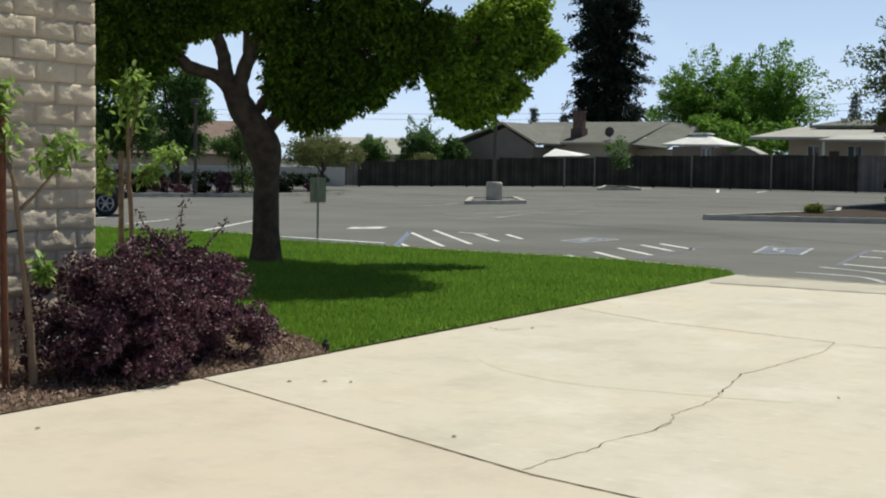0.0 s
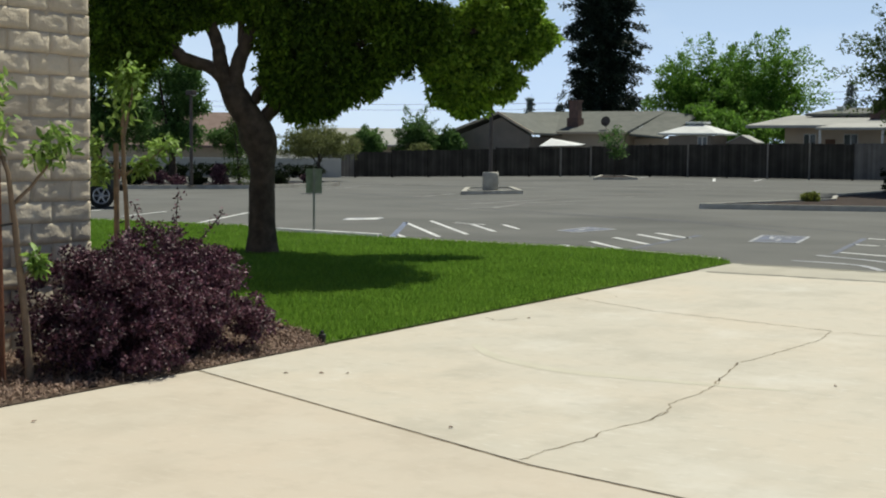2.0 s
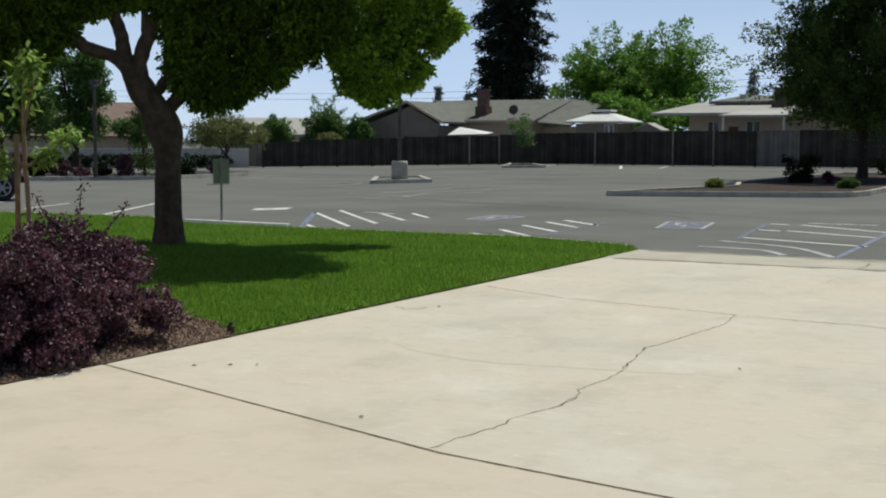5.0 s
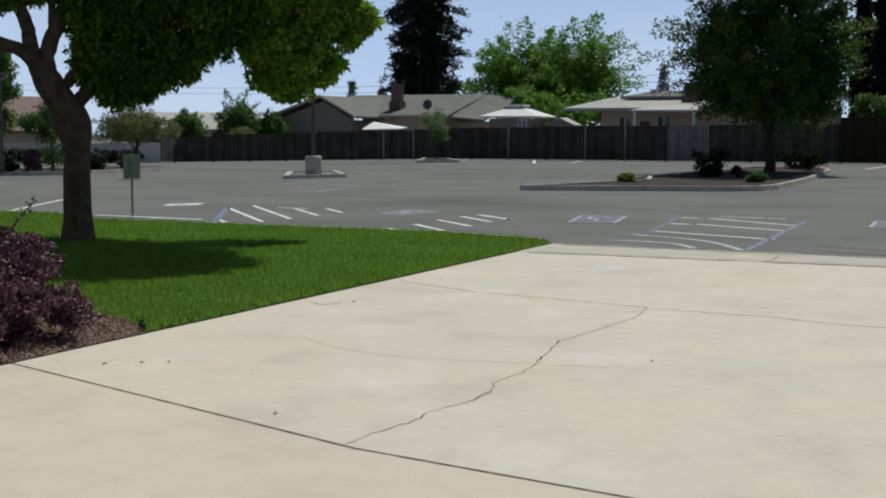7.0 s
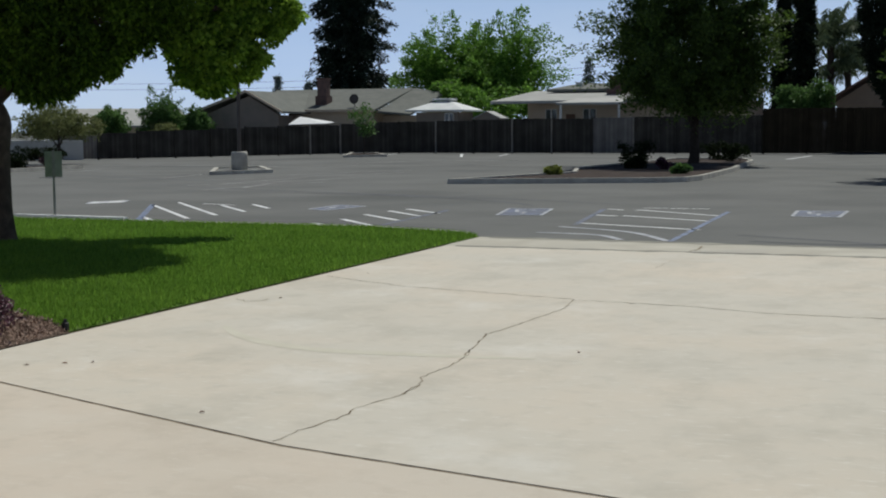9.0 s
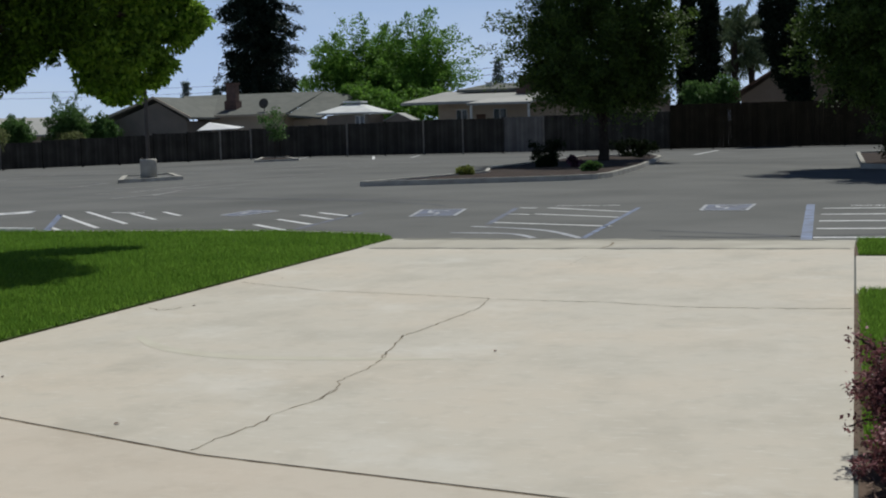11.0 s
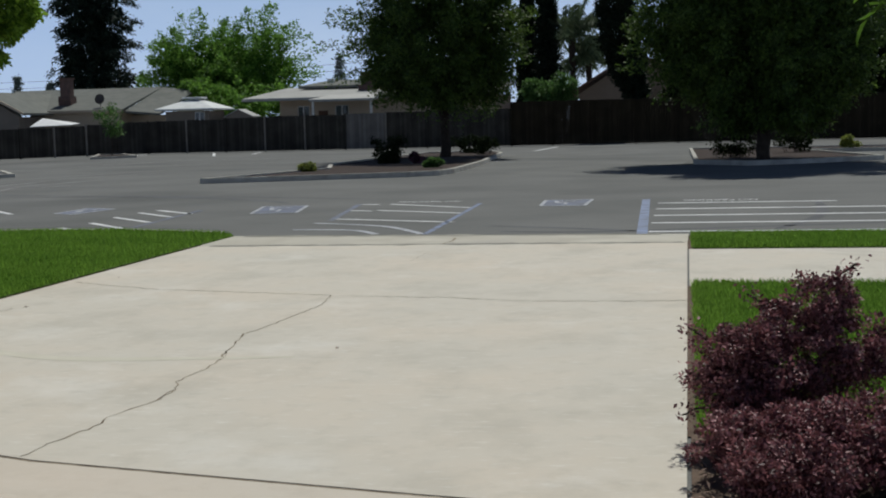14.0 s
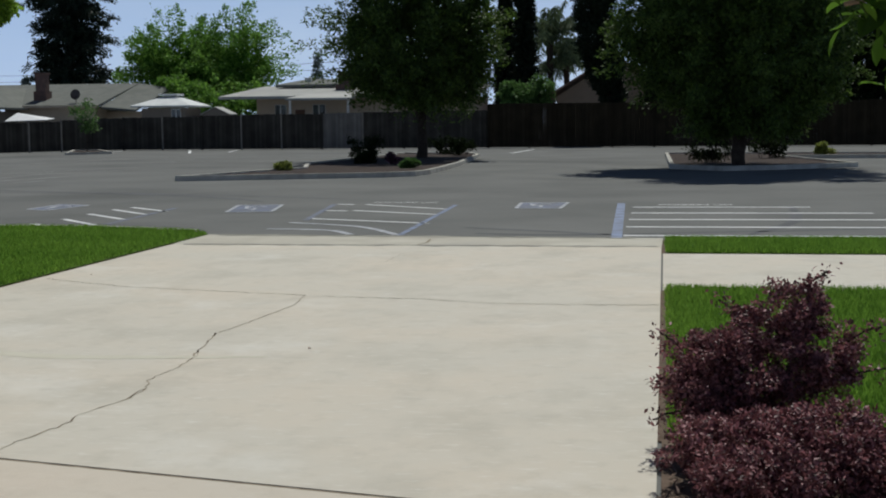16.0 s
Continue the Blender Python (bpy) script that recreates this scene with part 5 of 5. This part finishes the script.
plain_tree("dark feathery shrub tree on the planted island", -34.6, 40.6, 0.5, 0.08, [(0, 0, 1.9, 0.6, 0.6, 1.3), (0.2, 0.2, 0.75, 0.75, 0.75, 0.75), (-0.3, 0, 2.7, 0.4, 0.4, 0.6)], 90, 0.28, 26, 0.11, LEAF_DEEP, 49)
plain_tree("young thin tree in a small kerbed island", -32.6, 72.0, 1.3, 0.04, [(0, 0, 2.3, 0.75, 0.7, 1.0), (0.2, 0, 1.6, 0.5, 0.5, 0.5)], 40, 0.3, 22, 0.17, LEAF_MID, 50)
plain_tree("leafy green garden tree behind the fence", -9.3, 90, 1.0, 0.12, [(0, 0, 3.0, 1.3, 1.2, 1.2), (1.2, 0, 3.6, 0.8, 0.8, 1.2), (-0.9, 0, 3.4, 0.8, 0.8, 1.0)], 200, 0.32, 34, 0.25, LEAF_MID, 51)
plain_tree("leafy green shrub tree beside the garden house", -32.6, 103, 1.0, 0.15, [(0, 0, 3.0, 2.2, 2.0, 2.0), (-3.4, 0, 3.4, 2.8, 2.0, 2.0), (-7, 1, 3.8, 2.6, 2.0, 2.0)], 230, 0.5, 36, 0.3, LEAF_BRIGHT, 52)
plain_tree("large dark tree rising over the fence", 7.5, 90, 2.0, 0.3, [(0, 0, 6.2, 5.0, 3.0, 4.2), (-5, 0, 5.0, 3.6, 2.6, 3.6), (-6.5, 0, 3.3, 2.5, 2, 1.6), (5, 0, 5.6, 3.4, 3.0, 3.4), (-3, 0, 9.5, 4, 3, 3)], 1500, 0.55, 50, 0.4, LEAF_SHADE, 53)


def conifer(label, x, y, height, base_r, z0, mat, seed, levels=26, per=26, size=0.4, droop=0.5):
    """A spire with whorls of drooping sprays."""
    rng = np.random.default_rng(seed)
    tr = thing("conifer", label, "tree", (x, y, 0))
    part("trunk", add_tube(bmesh.new(), [(0, 0, -0.1), (0, 0, height * 0.5), (0, 0, height)], [base_r * 0.09, base_r * 0.06, 0.03], 8), BARK_DARK, tr)
    cs, ds = [], []
    for i in range(levels):
        f = i / (levels - 1)
        z = z0 + (height - z0) * f
        r = base_r * (1 - f) ** 0.8 * rng.uniform(0.75, 1.1) + 0.15
        for k in range(rng.integers(6, 9)):
            an = rng.uniform(0, 2 * np.pi)
            rk = r * rng.uniform(0.55, 1.15)
            n = per
            s = rng.uniform(0.05, 1, n) ** 0.6
            c = np.stack([np.cos(an) * rk * s, np.sin(an) * rk * s, z - droop * s * s * rk * 0.4 + 0 * s], 1)
            c += rng.normal(scale=(height - z0) / levels * 0.33, size=(n, 3))
            cs.append(c)
            ds.append(np.tile([[np.cos(an), np.sin(an), -0.4]], (n, 1)))
    v, f = leaves(np.concatenate(cs), np.concatenate(ds) * 1.5, size, rng, 0.35, droop, 0.2)
    ob = new("crown", quick_mesh("crown", v, f, mat))
    ob.parent = tr
    tagged(ob, kind="stuff")
    return tr


redwood = conifer("very tall dark redwood with dense drooping foliage", -56.2, 121, 42, 4.9, 2.5, LEAF_CONIFER, 61, 74, 110, 0.42)
crown("crown", [((k % 3 - 1) * 0.7, 0, 3.0 + 1.7 * k, 3.1 - 0.07 * k, 3.0, 2.0) for k in range(12)], 900, 0.5, 34, 0.4, LEAF_CONIFER, redwood, 64, 0.35, 0.5, 0.2, 0.5)
conifer("narrow dark Italian cypress", -10.9, 106, 16, 1.15, 0.5, LEAF_CYPRESS, 62, 40, 70, 0.4, 0.0)
conifer("narrow dark Italian cypress", -12.6, 107, 15, 0.9, 0.5, LEAF_CYPRESS, 67, 40, 60, 0.4, 0.0)
for i, (x, y, h) in enumerate(((-93.5, 176, 9.2), (-89.5, 178, 8.4), (-46.0, 175, 10.6), (-41.5, 176, 9.4), (-151, 150, 9.5), (-147, 152, 8.5))):
    conifer("small haze-paled conifer in the far distance", x, y, h, 1.5, 1.0, LEAF_HAZY, 70 + i, 16, 14, 0.5)

column = thing("cypress", "massive dark columnar cypress leaning over the fence", "tree", (-4.1, 86, 0))
part("trunk", add_tube(bmesh.new(), [(1.2, 0, -0.1), (0.9, 0, 2.6), (0.0, 0, 6), (-0.4, 0, 12)], [0.25, 0.22, 0.2, 0.05], 8), BARK_DARK, column)
crown("crown", [(0.85, 0, 3.3, 0.75, 0.8, 1.2), (0.35, 0, 4.9, 1.1, 1.1, 1.7), (-0.1, 0, 6.8, 1.35, 1.3, 2.0), (-0.3, 0, 9.2, 1.4, 1.4, 2.4), (-0.4, 0, 12, 1.3, 1.3, 2.2)], 900, 0.3, 50, 0.26, LEAF_CYPRESS, column, 65, 0.3, -0.6, 0.1, 0.5)

# a palm: trunk and arching fronds
def feather_palm(label, x, y, head, length, seed):
    palm = thing("palm_tree", label, "tree", (x, y, 0), "palms")
    part("trunk", limb(bmesh.new(), [(0.3, 0, -0.1), (0.2, 0, head * 0.45), (0, 0, head)], 0.36, 0.27, 10, 8, 0.02, 0.3), BARK_DARK, palm, smooth=True)
    rng = np.random.default_rng(seed)
    for k in range(40):
        an, up = k * 2.4 + rng.uniform(-0.3, 0.3), rng.uniform(-0.35, 1.25)
        L = length * rng.uniform(0.85, 1.15)
        s = np.linspace(0.1, 1, 40)
        x = L * s * math.cos(min(up, 1.3))
        z = head + L * s * math.sin(up) - 0.36 * L * s ** 2 * (0.6 + 0.5 * math.cos(up))
        spine = np.stack([np.cos(an) * x, np.sin(an) * x, z], 1)
        side = np.array([-math.sin(an), math.cos(an), -0.9])
        d = np.concatenate([np.tile(side, (40, 1)), np.tile(side * [-1, -1, 1], (40, 1))]) * 6
        v, f = leaves(np.concatenate([spine, spine]), d, 0.8, rng, 0.13, 0.9, 0.2)
        ob = new("frond", quick_mesh("frond", v, f, LEAF_PALM))
        ob.parent = palm
        tagged(ob, kind="stuff")


feather_palm("tall feather palm with arching grey-green fronds", -10.3, 121.6, 9.4, 4.1, 66)
feather_palm("shorter feather palm with drooping fronds behind a roof", -8.9, 123.0, 7.4, 2.7, 68)


# ---- shrubs ----
def shrub(label, x, y, blobs, clumps, clump_r, per, size, mat, seed, name="shrub", group="", twigs=(), aspect=0.55, flat=0.3):
    sh = thing(name, label, "shrub", (x, y, 0), group)
    rnd = random.Random(seed)
    for i in range(5):
        b = blobs[i % len(blobs)]
        part("stem", limb(bmesh.new(), [(b[0] * 0.6, b[1] * 0.6, -0.03), (b[0] * 0.8, b[1] * 0.8, b[2] * 0.5), (b[0] + rnd.uniform(-0.3, 0.3) * b[3], b[1] + rnd.uniform(-0.3, 0.3) * b[4], b[2] + 0.2 * b[5])],
                          0.018, 0.006, 5, seed + i, 0.01), BARK_DARK, sh)
    crown("foliage", blobs, clumps, clump_r, per, size, mat, sh, seed, aspect, 0.1, flat, 0.45)
    rng = np.random.default_rng(seed)
    for p in twigs:
        pts = bend(p, 5, 0.006, seed)
        part("twig", add_tube(bmesh.new(), pts, [0.005] * len(pts), 4), BARK_DARK, sh)
        c = np.array([tuple(q) for q in pts for _ in range(8)]) + rng.normal(scale=0.026, size=(len(pts) * 8, 3))
        v, f = leaves(c, rng.normal(size=c.shape), size * 1.15, rng, 0.55, 0.0, 0.3)
        ob = new("leaf_spray", quick_mesh("leaf_spray", v, f, mat))
        ob.parent = sh
        tagged(ob, kind="stuff")
    return sh


shrub("rounded purple-leaved shrub against the block wall", -6.88, 6.68, lobes((0, 0, 0.42), (0.55, 0.6, 0.42), 12, 0.2, 7) + [(0.1, -0.05, 0.66, 0.34, 0.34, 0.24), (-0.1, -0.38, 0.28, 0.36, 0.3, 0.28), (0.24, 0.1, 0.24, 0.38, 0.4, 0.24), (-0.25, 0.5, 0.62, 0.42, 0.42, 0.3), (0.08, 0.48, 0.4, 0.42, 0.4, 0.34), (-0.35, -0.15, 0.5, 0.3, 0.36, 0.34), (0.3, -0.1, 0.2, 0.3, 0.34, 0.2)],
      430, 0.085, 92, 0.033, LEAF_PURPLE, 81, "purple_shrub", "purple shrubs")
shrub("rounded purple-leaved shrub against the block wall", -6.98, 7.5, lobes((0, 0, 0.4), (0.55, 0.58, 0.4), 11, 0.2, 8) + [(0.05, 0.1, 0.62, 0.34, 0.34, 0.22), (0.2, 0.25, 0.24, 0.38, 0.4, 0.24), (-0.2, 0.0, 0.72, 0.4, 0.4, 0.24)],
      420, 0.085, 92, 0.033, LEAF_PURPLE, 82, "purple_shrub", "purple shrubs")
shrub("sprawling purple-leaved shrub at the lawn's edge", -7.4, 8.2, lobes((0, 0, 0.36), (0.42, 0.42, 0.34), 8, 0.16, 9),
      300, 0.065, 60, 0.031, LEAF_PURPLE, 83, "purple_shrub", "purple shrubs",
      [[(-0.5, 0.3, 0.5), (-0.62, 0.35, 0.9), (-0.65, 0.4, 1.15)], [(-0.5, 0.3, 0.6), (-0.4, 0.5, 0.85), (-0.32, 0.6, 1.0)], [(-0.5, 0.3, 0.6), (-0.8, 0.15, 0.9), (-0.88, 0.1, 1.08)]])
shrub("loose purple-leaved shrub beside the driveway", 0.44, 6.25, lobes((0, 0.05, 0.36), (0.4, 0.38, 0.32), 12, 0.13, 10) + [(0.1, 0.1, 0.58, 0.24, 0.24, 0.16), (0.2, 0.1, 0.72, 0.12, 0.12, 0.1), (-0.22, 0.0, 0.42, 0.2, 0.2, 0.16), (0.3, 0.1, 0.45, 0.2, 0.2, 0.2)],
      520, 0.055, 88, 0.023, LEAF_MAROON, 84, "purple_shrub", "purple shrubs",
      [[(0.2, 0.1, 0.74), (0.25, 0.1, 0.8), (0.33, 0.08, 0.86)], [(-0.3, 0, 0.46), (-0.38, 0, 0.54), (-0.43, 0, 0.58)], [(-0.3, 0, 0.2), (-0.4, -0.05, 0.2), (-0.46, -0.05, 0.17)], [(-0.05, 0.1, 0.6), (-0.1, 0.1, 0.68), (-0.16, 0.1, 0.72)], [(-0.3, 0, 0.3), (-0.38, 0, 0.34), (-0.43, 0, 0.36)], [(0.4, 0.1, 0.5), (0.5, 0.1, 0.58), (0.58, 0.1, 0.6)], [(0.4, 0.1, 0.36), (0.55, 0.1, 0.4), (0.68, 0.1, 0.42)]])
shrub("low purple-leaved shrub beside the driveway", 0.6, 5.5, lobes((0, -0.05, 0.17), (0.62, 0.45, 0.17), 10, 0.15, 11) + [(0.5, 0.0, 0.2, 0.42, 0.4, 0.18), (-0.25, 0.05, 0.16, 0.36, 0.36, 0.17), (0.0, 0.08, 0.22, 0.46, 0.34, 0.13)],
      560, 0.06, 88, 0.023, LEAF_MAROON, 85, "purple_shrub", "purple shrubs")
shrub("low grey-green plants between shrub and lawn", -8.1, 8.75, lobes((0, 0, 0.22), (0.45, 0.35, 0.2), 7, 0.13, 12), 90, 0.07, 30, 0.035, LEAF_MID, 86, "ground_plant")
for i, (x, y, s, m) in enumerate(((-12.0, 53.0, 1.15, LEAF_DEEP), (-9.9, 61.0, 1.1, LEAF_DEEP), (-9.0, 58.5, 0.85, LEAF_DEEP), (1.75, 46.6, 1.1, LEAF_DEEP), (4.0, 51.5, 1.0, LEAF_DEEP),
                                  (-11.9, 40.9, 0.32, LEAF_YELLOW), (-8.1, 42.5, 0.34, LEAF_MID), (-9.6, 47.0, 0.4, LEAF_PURPLE), (-10.8, 47.5, 0.5, LEAF_DEEP), (6.3, 55, 0.5, LEAF_YELLOW),
                                  (-36.8, 38.4, 0.55, LEAF_PURPLE), (-35.6, 39.2, 0.5, LEAF_DEEP), (-35.0, 39.9, 0.75, LEAF_PURPLE), (-34.4, 42.6, 0.6, LEAF_DEEP), (-37.6, 37.9, 0.5, LEAF_DEEP), (-34.2, 44.6, 0.45, LEAF_PURPLE), (-36.2, 38.8, 0.45, LEAF_PURPLE))):
    # deep green shrubs get the leaf with shade in its colour
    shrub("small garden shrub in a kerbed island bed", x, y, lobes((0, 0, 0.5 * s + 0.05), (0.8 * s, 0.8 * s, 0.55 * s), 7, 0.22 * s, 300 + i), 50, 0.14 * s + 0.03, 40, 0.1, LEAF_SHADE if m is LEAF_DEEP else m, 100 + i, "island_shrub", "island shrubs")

hedge = thing("hedge", "dark clipped hedge in front of the white wall", "hedge", (-47.0, 55.6, 0), turn=40)
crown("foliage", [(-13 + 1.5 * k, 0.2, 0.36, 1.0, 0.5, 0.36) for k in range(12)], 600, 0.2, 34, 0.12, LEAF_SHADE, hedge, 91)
for k in range(5):
    part("stem", add_tube(bmesh.new(), [(-9 + 2.8 * k, 0.2, -0.05), (-9 + 2.8 * k, 0.2, 0.5)], [0.03, 0.02], 6), BARK_DARK, hedge)


# ---- young staked trees ----
def sapling(label, x, y, trunk, branches, tufts, seed, stakes, size=0.085, leaf_per=18, leaf_mat=LEAF_YOUNG):
    sp = thing("young_tree", label, "tree", (x, y, 0), "young staked trees")
    part("trunk", limb(bmesh.new(), trunk, 0.03, 0.014, 8, seed, 0.006, 0.2), BARK_YOUNG, sp, smooth=True)
    for i, b in enumerate(branches):
        part("branch", limb(bmesh.new(), b, 0.014, 0.006, 6, seed + i, 0.006), BARK_YOUNG, sp, smooth=True)
    rng = np.random.default_rng(seed)
    cs = np.concatenate([np.array(b[:3]) + rng.normal(size=(leaf_per * 5, 3)) * np.array(b[3:6]) * 0.5 for b in tufts])
    v, f = fine_leaves(cs, size, rng)
    lv = new("leaves", quick_mesh("leaves", v, f, leaf_mat))
    lv.parent = sp
    tagged(lv, kind="stuff")
    for s in stakes:
        st = thing("tree_stake", s[3], "stake", (x + s[0], y + s[1], 0), "tree stakes")
        part("pole", add_tube(bmesh.new(), [(0, 0, -0.1), (s[4] if len(s) > 4 else 0, 0, s[2])], [0.026, 0.024], 8), RUST if "rust" in s[3] else BARK_YOUNG, st)
        part("tie", add_tube(bmesh.new(), [(0, 0, s[2] * 0.55), (-s[0], -s[1], s[2] * 0.55 + 0.02)], [0.008, 0.008], 5), BLACK_PLASTIC, st)
    return sp


sapling("young forked tree with bright new leaves by the wall", -6.95, 5.9, [(0.04, 0.06, -0.05), (0.02, 0.02, 0.6), (-0.02, -0.02, 1.2), (-0.05, -0.06, 1.5)],
        [[(-0.01, 0, 1.2), (0.08, 0.1, 1.35), (0.2, 0.2, 1.55)], [(-0.04, -0.04, 1.4), (-0.1, -0.1, 1.7), (-0.08, -0.1, 2.0)], [(0.02, 0.02, 0.7), (0.07, 0.08, 0.78)], [(0.01, 0, 0.45), (0.06, 0.06, 0.5)]],
        [(0.18, 0.2, 1.62, 0.12, 0.14, 0.11), (0.12, 0.14, 1.5, 0.1, 0.1, 0.07), (-0.08, -0.1, 1.72, 0.1, 0.1, 0.18), (-0.1, -0.1, 1.95, 0.1, 0.1, 0.12), (0.08, 0.09, 0.8, 0.03, 0.03, 0.08)], 201,
        [(-0.06, -0.09, 1.9, "thin rusty steel tree stake", -0.03)])
sapling("young tree with bright leaf tufts tied to stakes", -8.73, 8.63, [(0.02, 0.02, -0.05), (0.02, 0.02, 0.8), (0, 0, 1.5), (0, 0, 1.95)],
        [[(0, 0, 1.3), (0.15, 0.14, 1.45), (0.3, 0.28, 1.6)], [(0, 0, 1.3), (-0.12, -0.12, 1.45), (-0.26, -0.24, 1.55)], [(0, 0, 1.6), (0.06, 0.04, 2.0), (0.08, 0.06, 2.2)]],
        [(0, 0, 2.0, 0.14, 0.14, 0.24), (0.05, 0.05, 2.22, 0.1, 0.1, 0.12), (0.26, 0.24, 1.58, 0.14, 0.14, 0.1), (-0.24, -0.22, 1.6, 0.14, 0.14, 0.14), (-0.15, -0.15, 1.35, 0.1, 0.1, 0.14), (0.14, 0.12, 1.4, 0.09, 0.09, 0.07)], 202,
        [(-0.05, -0.04, 1.6, "weathered round wooden tree stake")], 0.085, 26)
# tufts at 2 m and above are unseen, added to shade the leaves below
sapling("young tree whose bright leaves hang beside the driveway", 0.98, 3.3, [(0, 0, -0.05), (0, 0, 0.8), (-0.02, 0, 1.6), (-0.04, 0, 2.1)],
        [[(-0.02, 0, 1.7), (-0.2, -0.02, 1.85), (-0.55, -0.06, 1.82)], [(-0.02, 0, 1.5), (-0.2, 0.02, 1.7), (-0.38, 0.02, 1.72)], [(-0.02, 0, 1.4), (-0.18, 0.02, 1.55), (-0.36, 0.02, 1.58)]],
        [(-0.46, -0.06, 1.83, 0.1, 0.08, 0.04), (-0.38, -0.06, 1.76, 0.13, 0.12, 0.07), (-0.34, -0.08, 1.66, 0.11, 0.1, 0.08), (-0.3, -0.04, 1.56, 0.08, 0.1, 0.08), (-0.25, 0.0, 1.72, 0.12, 0.1, 0.1), (-0.1, 0, 2.1, 0.2, 0.2, 0.2), (-0.35, 0.1, 2.0, 0.3, 0.3, 0.12), (-0.3, -0.02, 1.84, 0.16, 0.12, 0.06), (-0.3, 0.25, 2.15, 0.34, 0.3, 0.14)], 203,
        [(0.06, 0.05, 1.6, "weathered round wooden tree stake")], 0.08, 13, LEAF_HANGING_SHADE)


# ---- small things ----
sprinkler = thing("sprinkler", "black pop-up sprinkler head at the lawn's corner", "sprinkler", (-6.43, 8.53, 0))
part("body", add_tube(bmesh.new(), [(0, 0, -0.05), (0, 0, 0.07), (0, 0, 0.075)], [0.03, 0.03, 0.024], 12), BLACK_PLASTIC, sprinkler)
part("nozzle", add_tube(bmesh.new(), [(0, 0, 0.075), (0, 0, 0.1)], [0.016, 0.014], 10), BLACK_PLASTIC, sprinkler)
rnd = random.Random(9)
for x, y in ((-3.85, 6.3), (-5.55, 7.35), (-5.4, 7.45), (-5.75, 7.2), (-5.9, 5.1), (-2.4, 8.9), (-5.8, 10.9), (-5.9, 13.1)):
    an = rnd.uniform(0, 6)
    lf = mesh_object("fallen_leaf", [(0, -0.02, 0.003), (0.012, 0, 0.012), (0, 0.025, 0.004), (-0.012, 0, 0.011)], [(0, 1, 2), (0, 2, 3)], CHIP)
    tagged(lf, "small dry brown leaf on the concrete", "fallen leaf", "fallen leaves")
    lf.matrix_basis = pose(x, y, 0.001, 0, 0, math.degrees(an))
manhole = thing("manhole_cover", "dark round iron cover set in the asphalt", "manhole cover", (-28.6, 37.4, -0.012))
part("cover", add_tube(bmesh.new(), [(0, 0, -0.03), (0, 0, 0.008)], [0.42, 0.4], 20), BLACK_PLASTIC, manhole)

# pickup, parked; only its tail shows past the wall
truck = thing("pickup_truck", "dark green pickup truck parked beyond the lawn", "truck", (-25.25, 24.25, 0), turn=46)
# local: x to the tail, y away
bm = bmesh.new()
add_box(bm, (-2.2, 0.0, 0.42), (0.46, 1.75, 1.08), 0.05)
part("bed", bm, PAINT_TRUCK, truck)
bm = bmesh.new()
add_box(bm, (-4.6, 0.0, 0.42), (-2.22, 1.75, 1.05), 0.08)
part("front_body", bm, PAINT_TRUCK, truck)
cab = part("cab", add_box(bmesh.new(), (-3.8, 0.1, 1.05), (-2.22, 1.65, 1.65), 0.12), PAINT_TRUCK, truck)
part("side_window", add_box(bmesh.new(), (-3.5, 0.085, 1.15), (-2.5, 0.098, 1.55)), DARK_GLASS, cab)
part("bumper", add_box(bmesh.new(), (0.46, 0.05, 0.45), (0.56, 1.7, 0.62), 0.03), BLACK_PLASTIC, truck)
part("tail_light", add_box(bmesh.new(), (0.44, -0.012, 0.75), (0.475, 0.16, 1.0)), RED_LENS, truck)
part("mud_flap", add_box(bmesh.new(), (0.36, 0.02, 0.18), (0.39, 0.27, 0.5)), BLACK_PLASTIC, truck)
for x in (0.0, -3.6):
    for y in (0.0, 1.53):
        wheel = part("wheel", add_tube(bmesh.new(), [(x, y - 0.02, 0.33), (x, y, 0.33), (x, y + 0.2, 0.33), (x, y + 0.22, 0.33)], [0.27, 0.33, 0.33, 0.27], 24), RUBBER, truck, "black tyre")
        rb = bmesh.new()
        for k in range(6):
            t0 = k * math.pi / 3
            add_tube(rb, [(x, y - 0.035, 0.33), (x + 0.19 * math.cos(t0), y - 0.03, 0.33 + 0.19 * math.sin(t0))], [0.026, 0.02], 6)
        add_tube(rb, [(x + 0.2 * math.cos(k * 0.349), y - 0.03, 0.33 + 0.2 * math.sin(k * 0.349)) for k in range(19)], [0.018] * 19, 5)
        add_tube(rb, [(x, y - 0.045, 0.33), (x, y - 0.02, 0.33)], [0.06, 0.07], 12)
        rim = part("rim", rb, ALLOY, wheel, "bright spoked alloy rim")

# a distant power line: poles, crossarms and the wires they carry
line = thing("power_line", "distant wooden utility poles carrying thin dark wires", "power line")
spans = [(-150, 168), (-37.2, 165), (70, 162)]
for x, y in spans:
    part("pole_shaft", add_tube(bmesh.new(), [(x, y, -0.2), (x, y, 9.8)], [0.18, 0.12], 8), BARK_DARK, line)
    part("crossarm", add_box(bmesh.new(), (x - 0.9, y - 0.08, 9.2), (x + 0.9, y + 0.08, 9.4)), BARK_DARK, line)
for (x0, y0), (x1, y1) in zip(spans, spans[1:]):
    for dz in (9.45, 8.6):
        pts = [Vector((x0, y0, dz)).lerp(Vector((x1, y1, dz)), k / 24) - Vector((0, 0, 1.2 * 4 * (k / 24) * (1 - k / 24))) for k in range(25)]
        part("overhead_wire", add_tube(bmesh.new(), pts, [0.022] * 25, 4), WIRE, line)
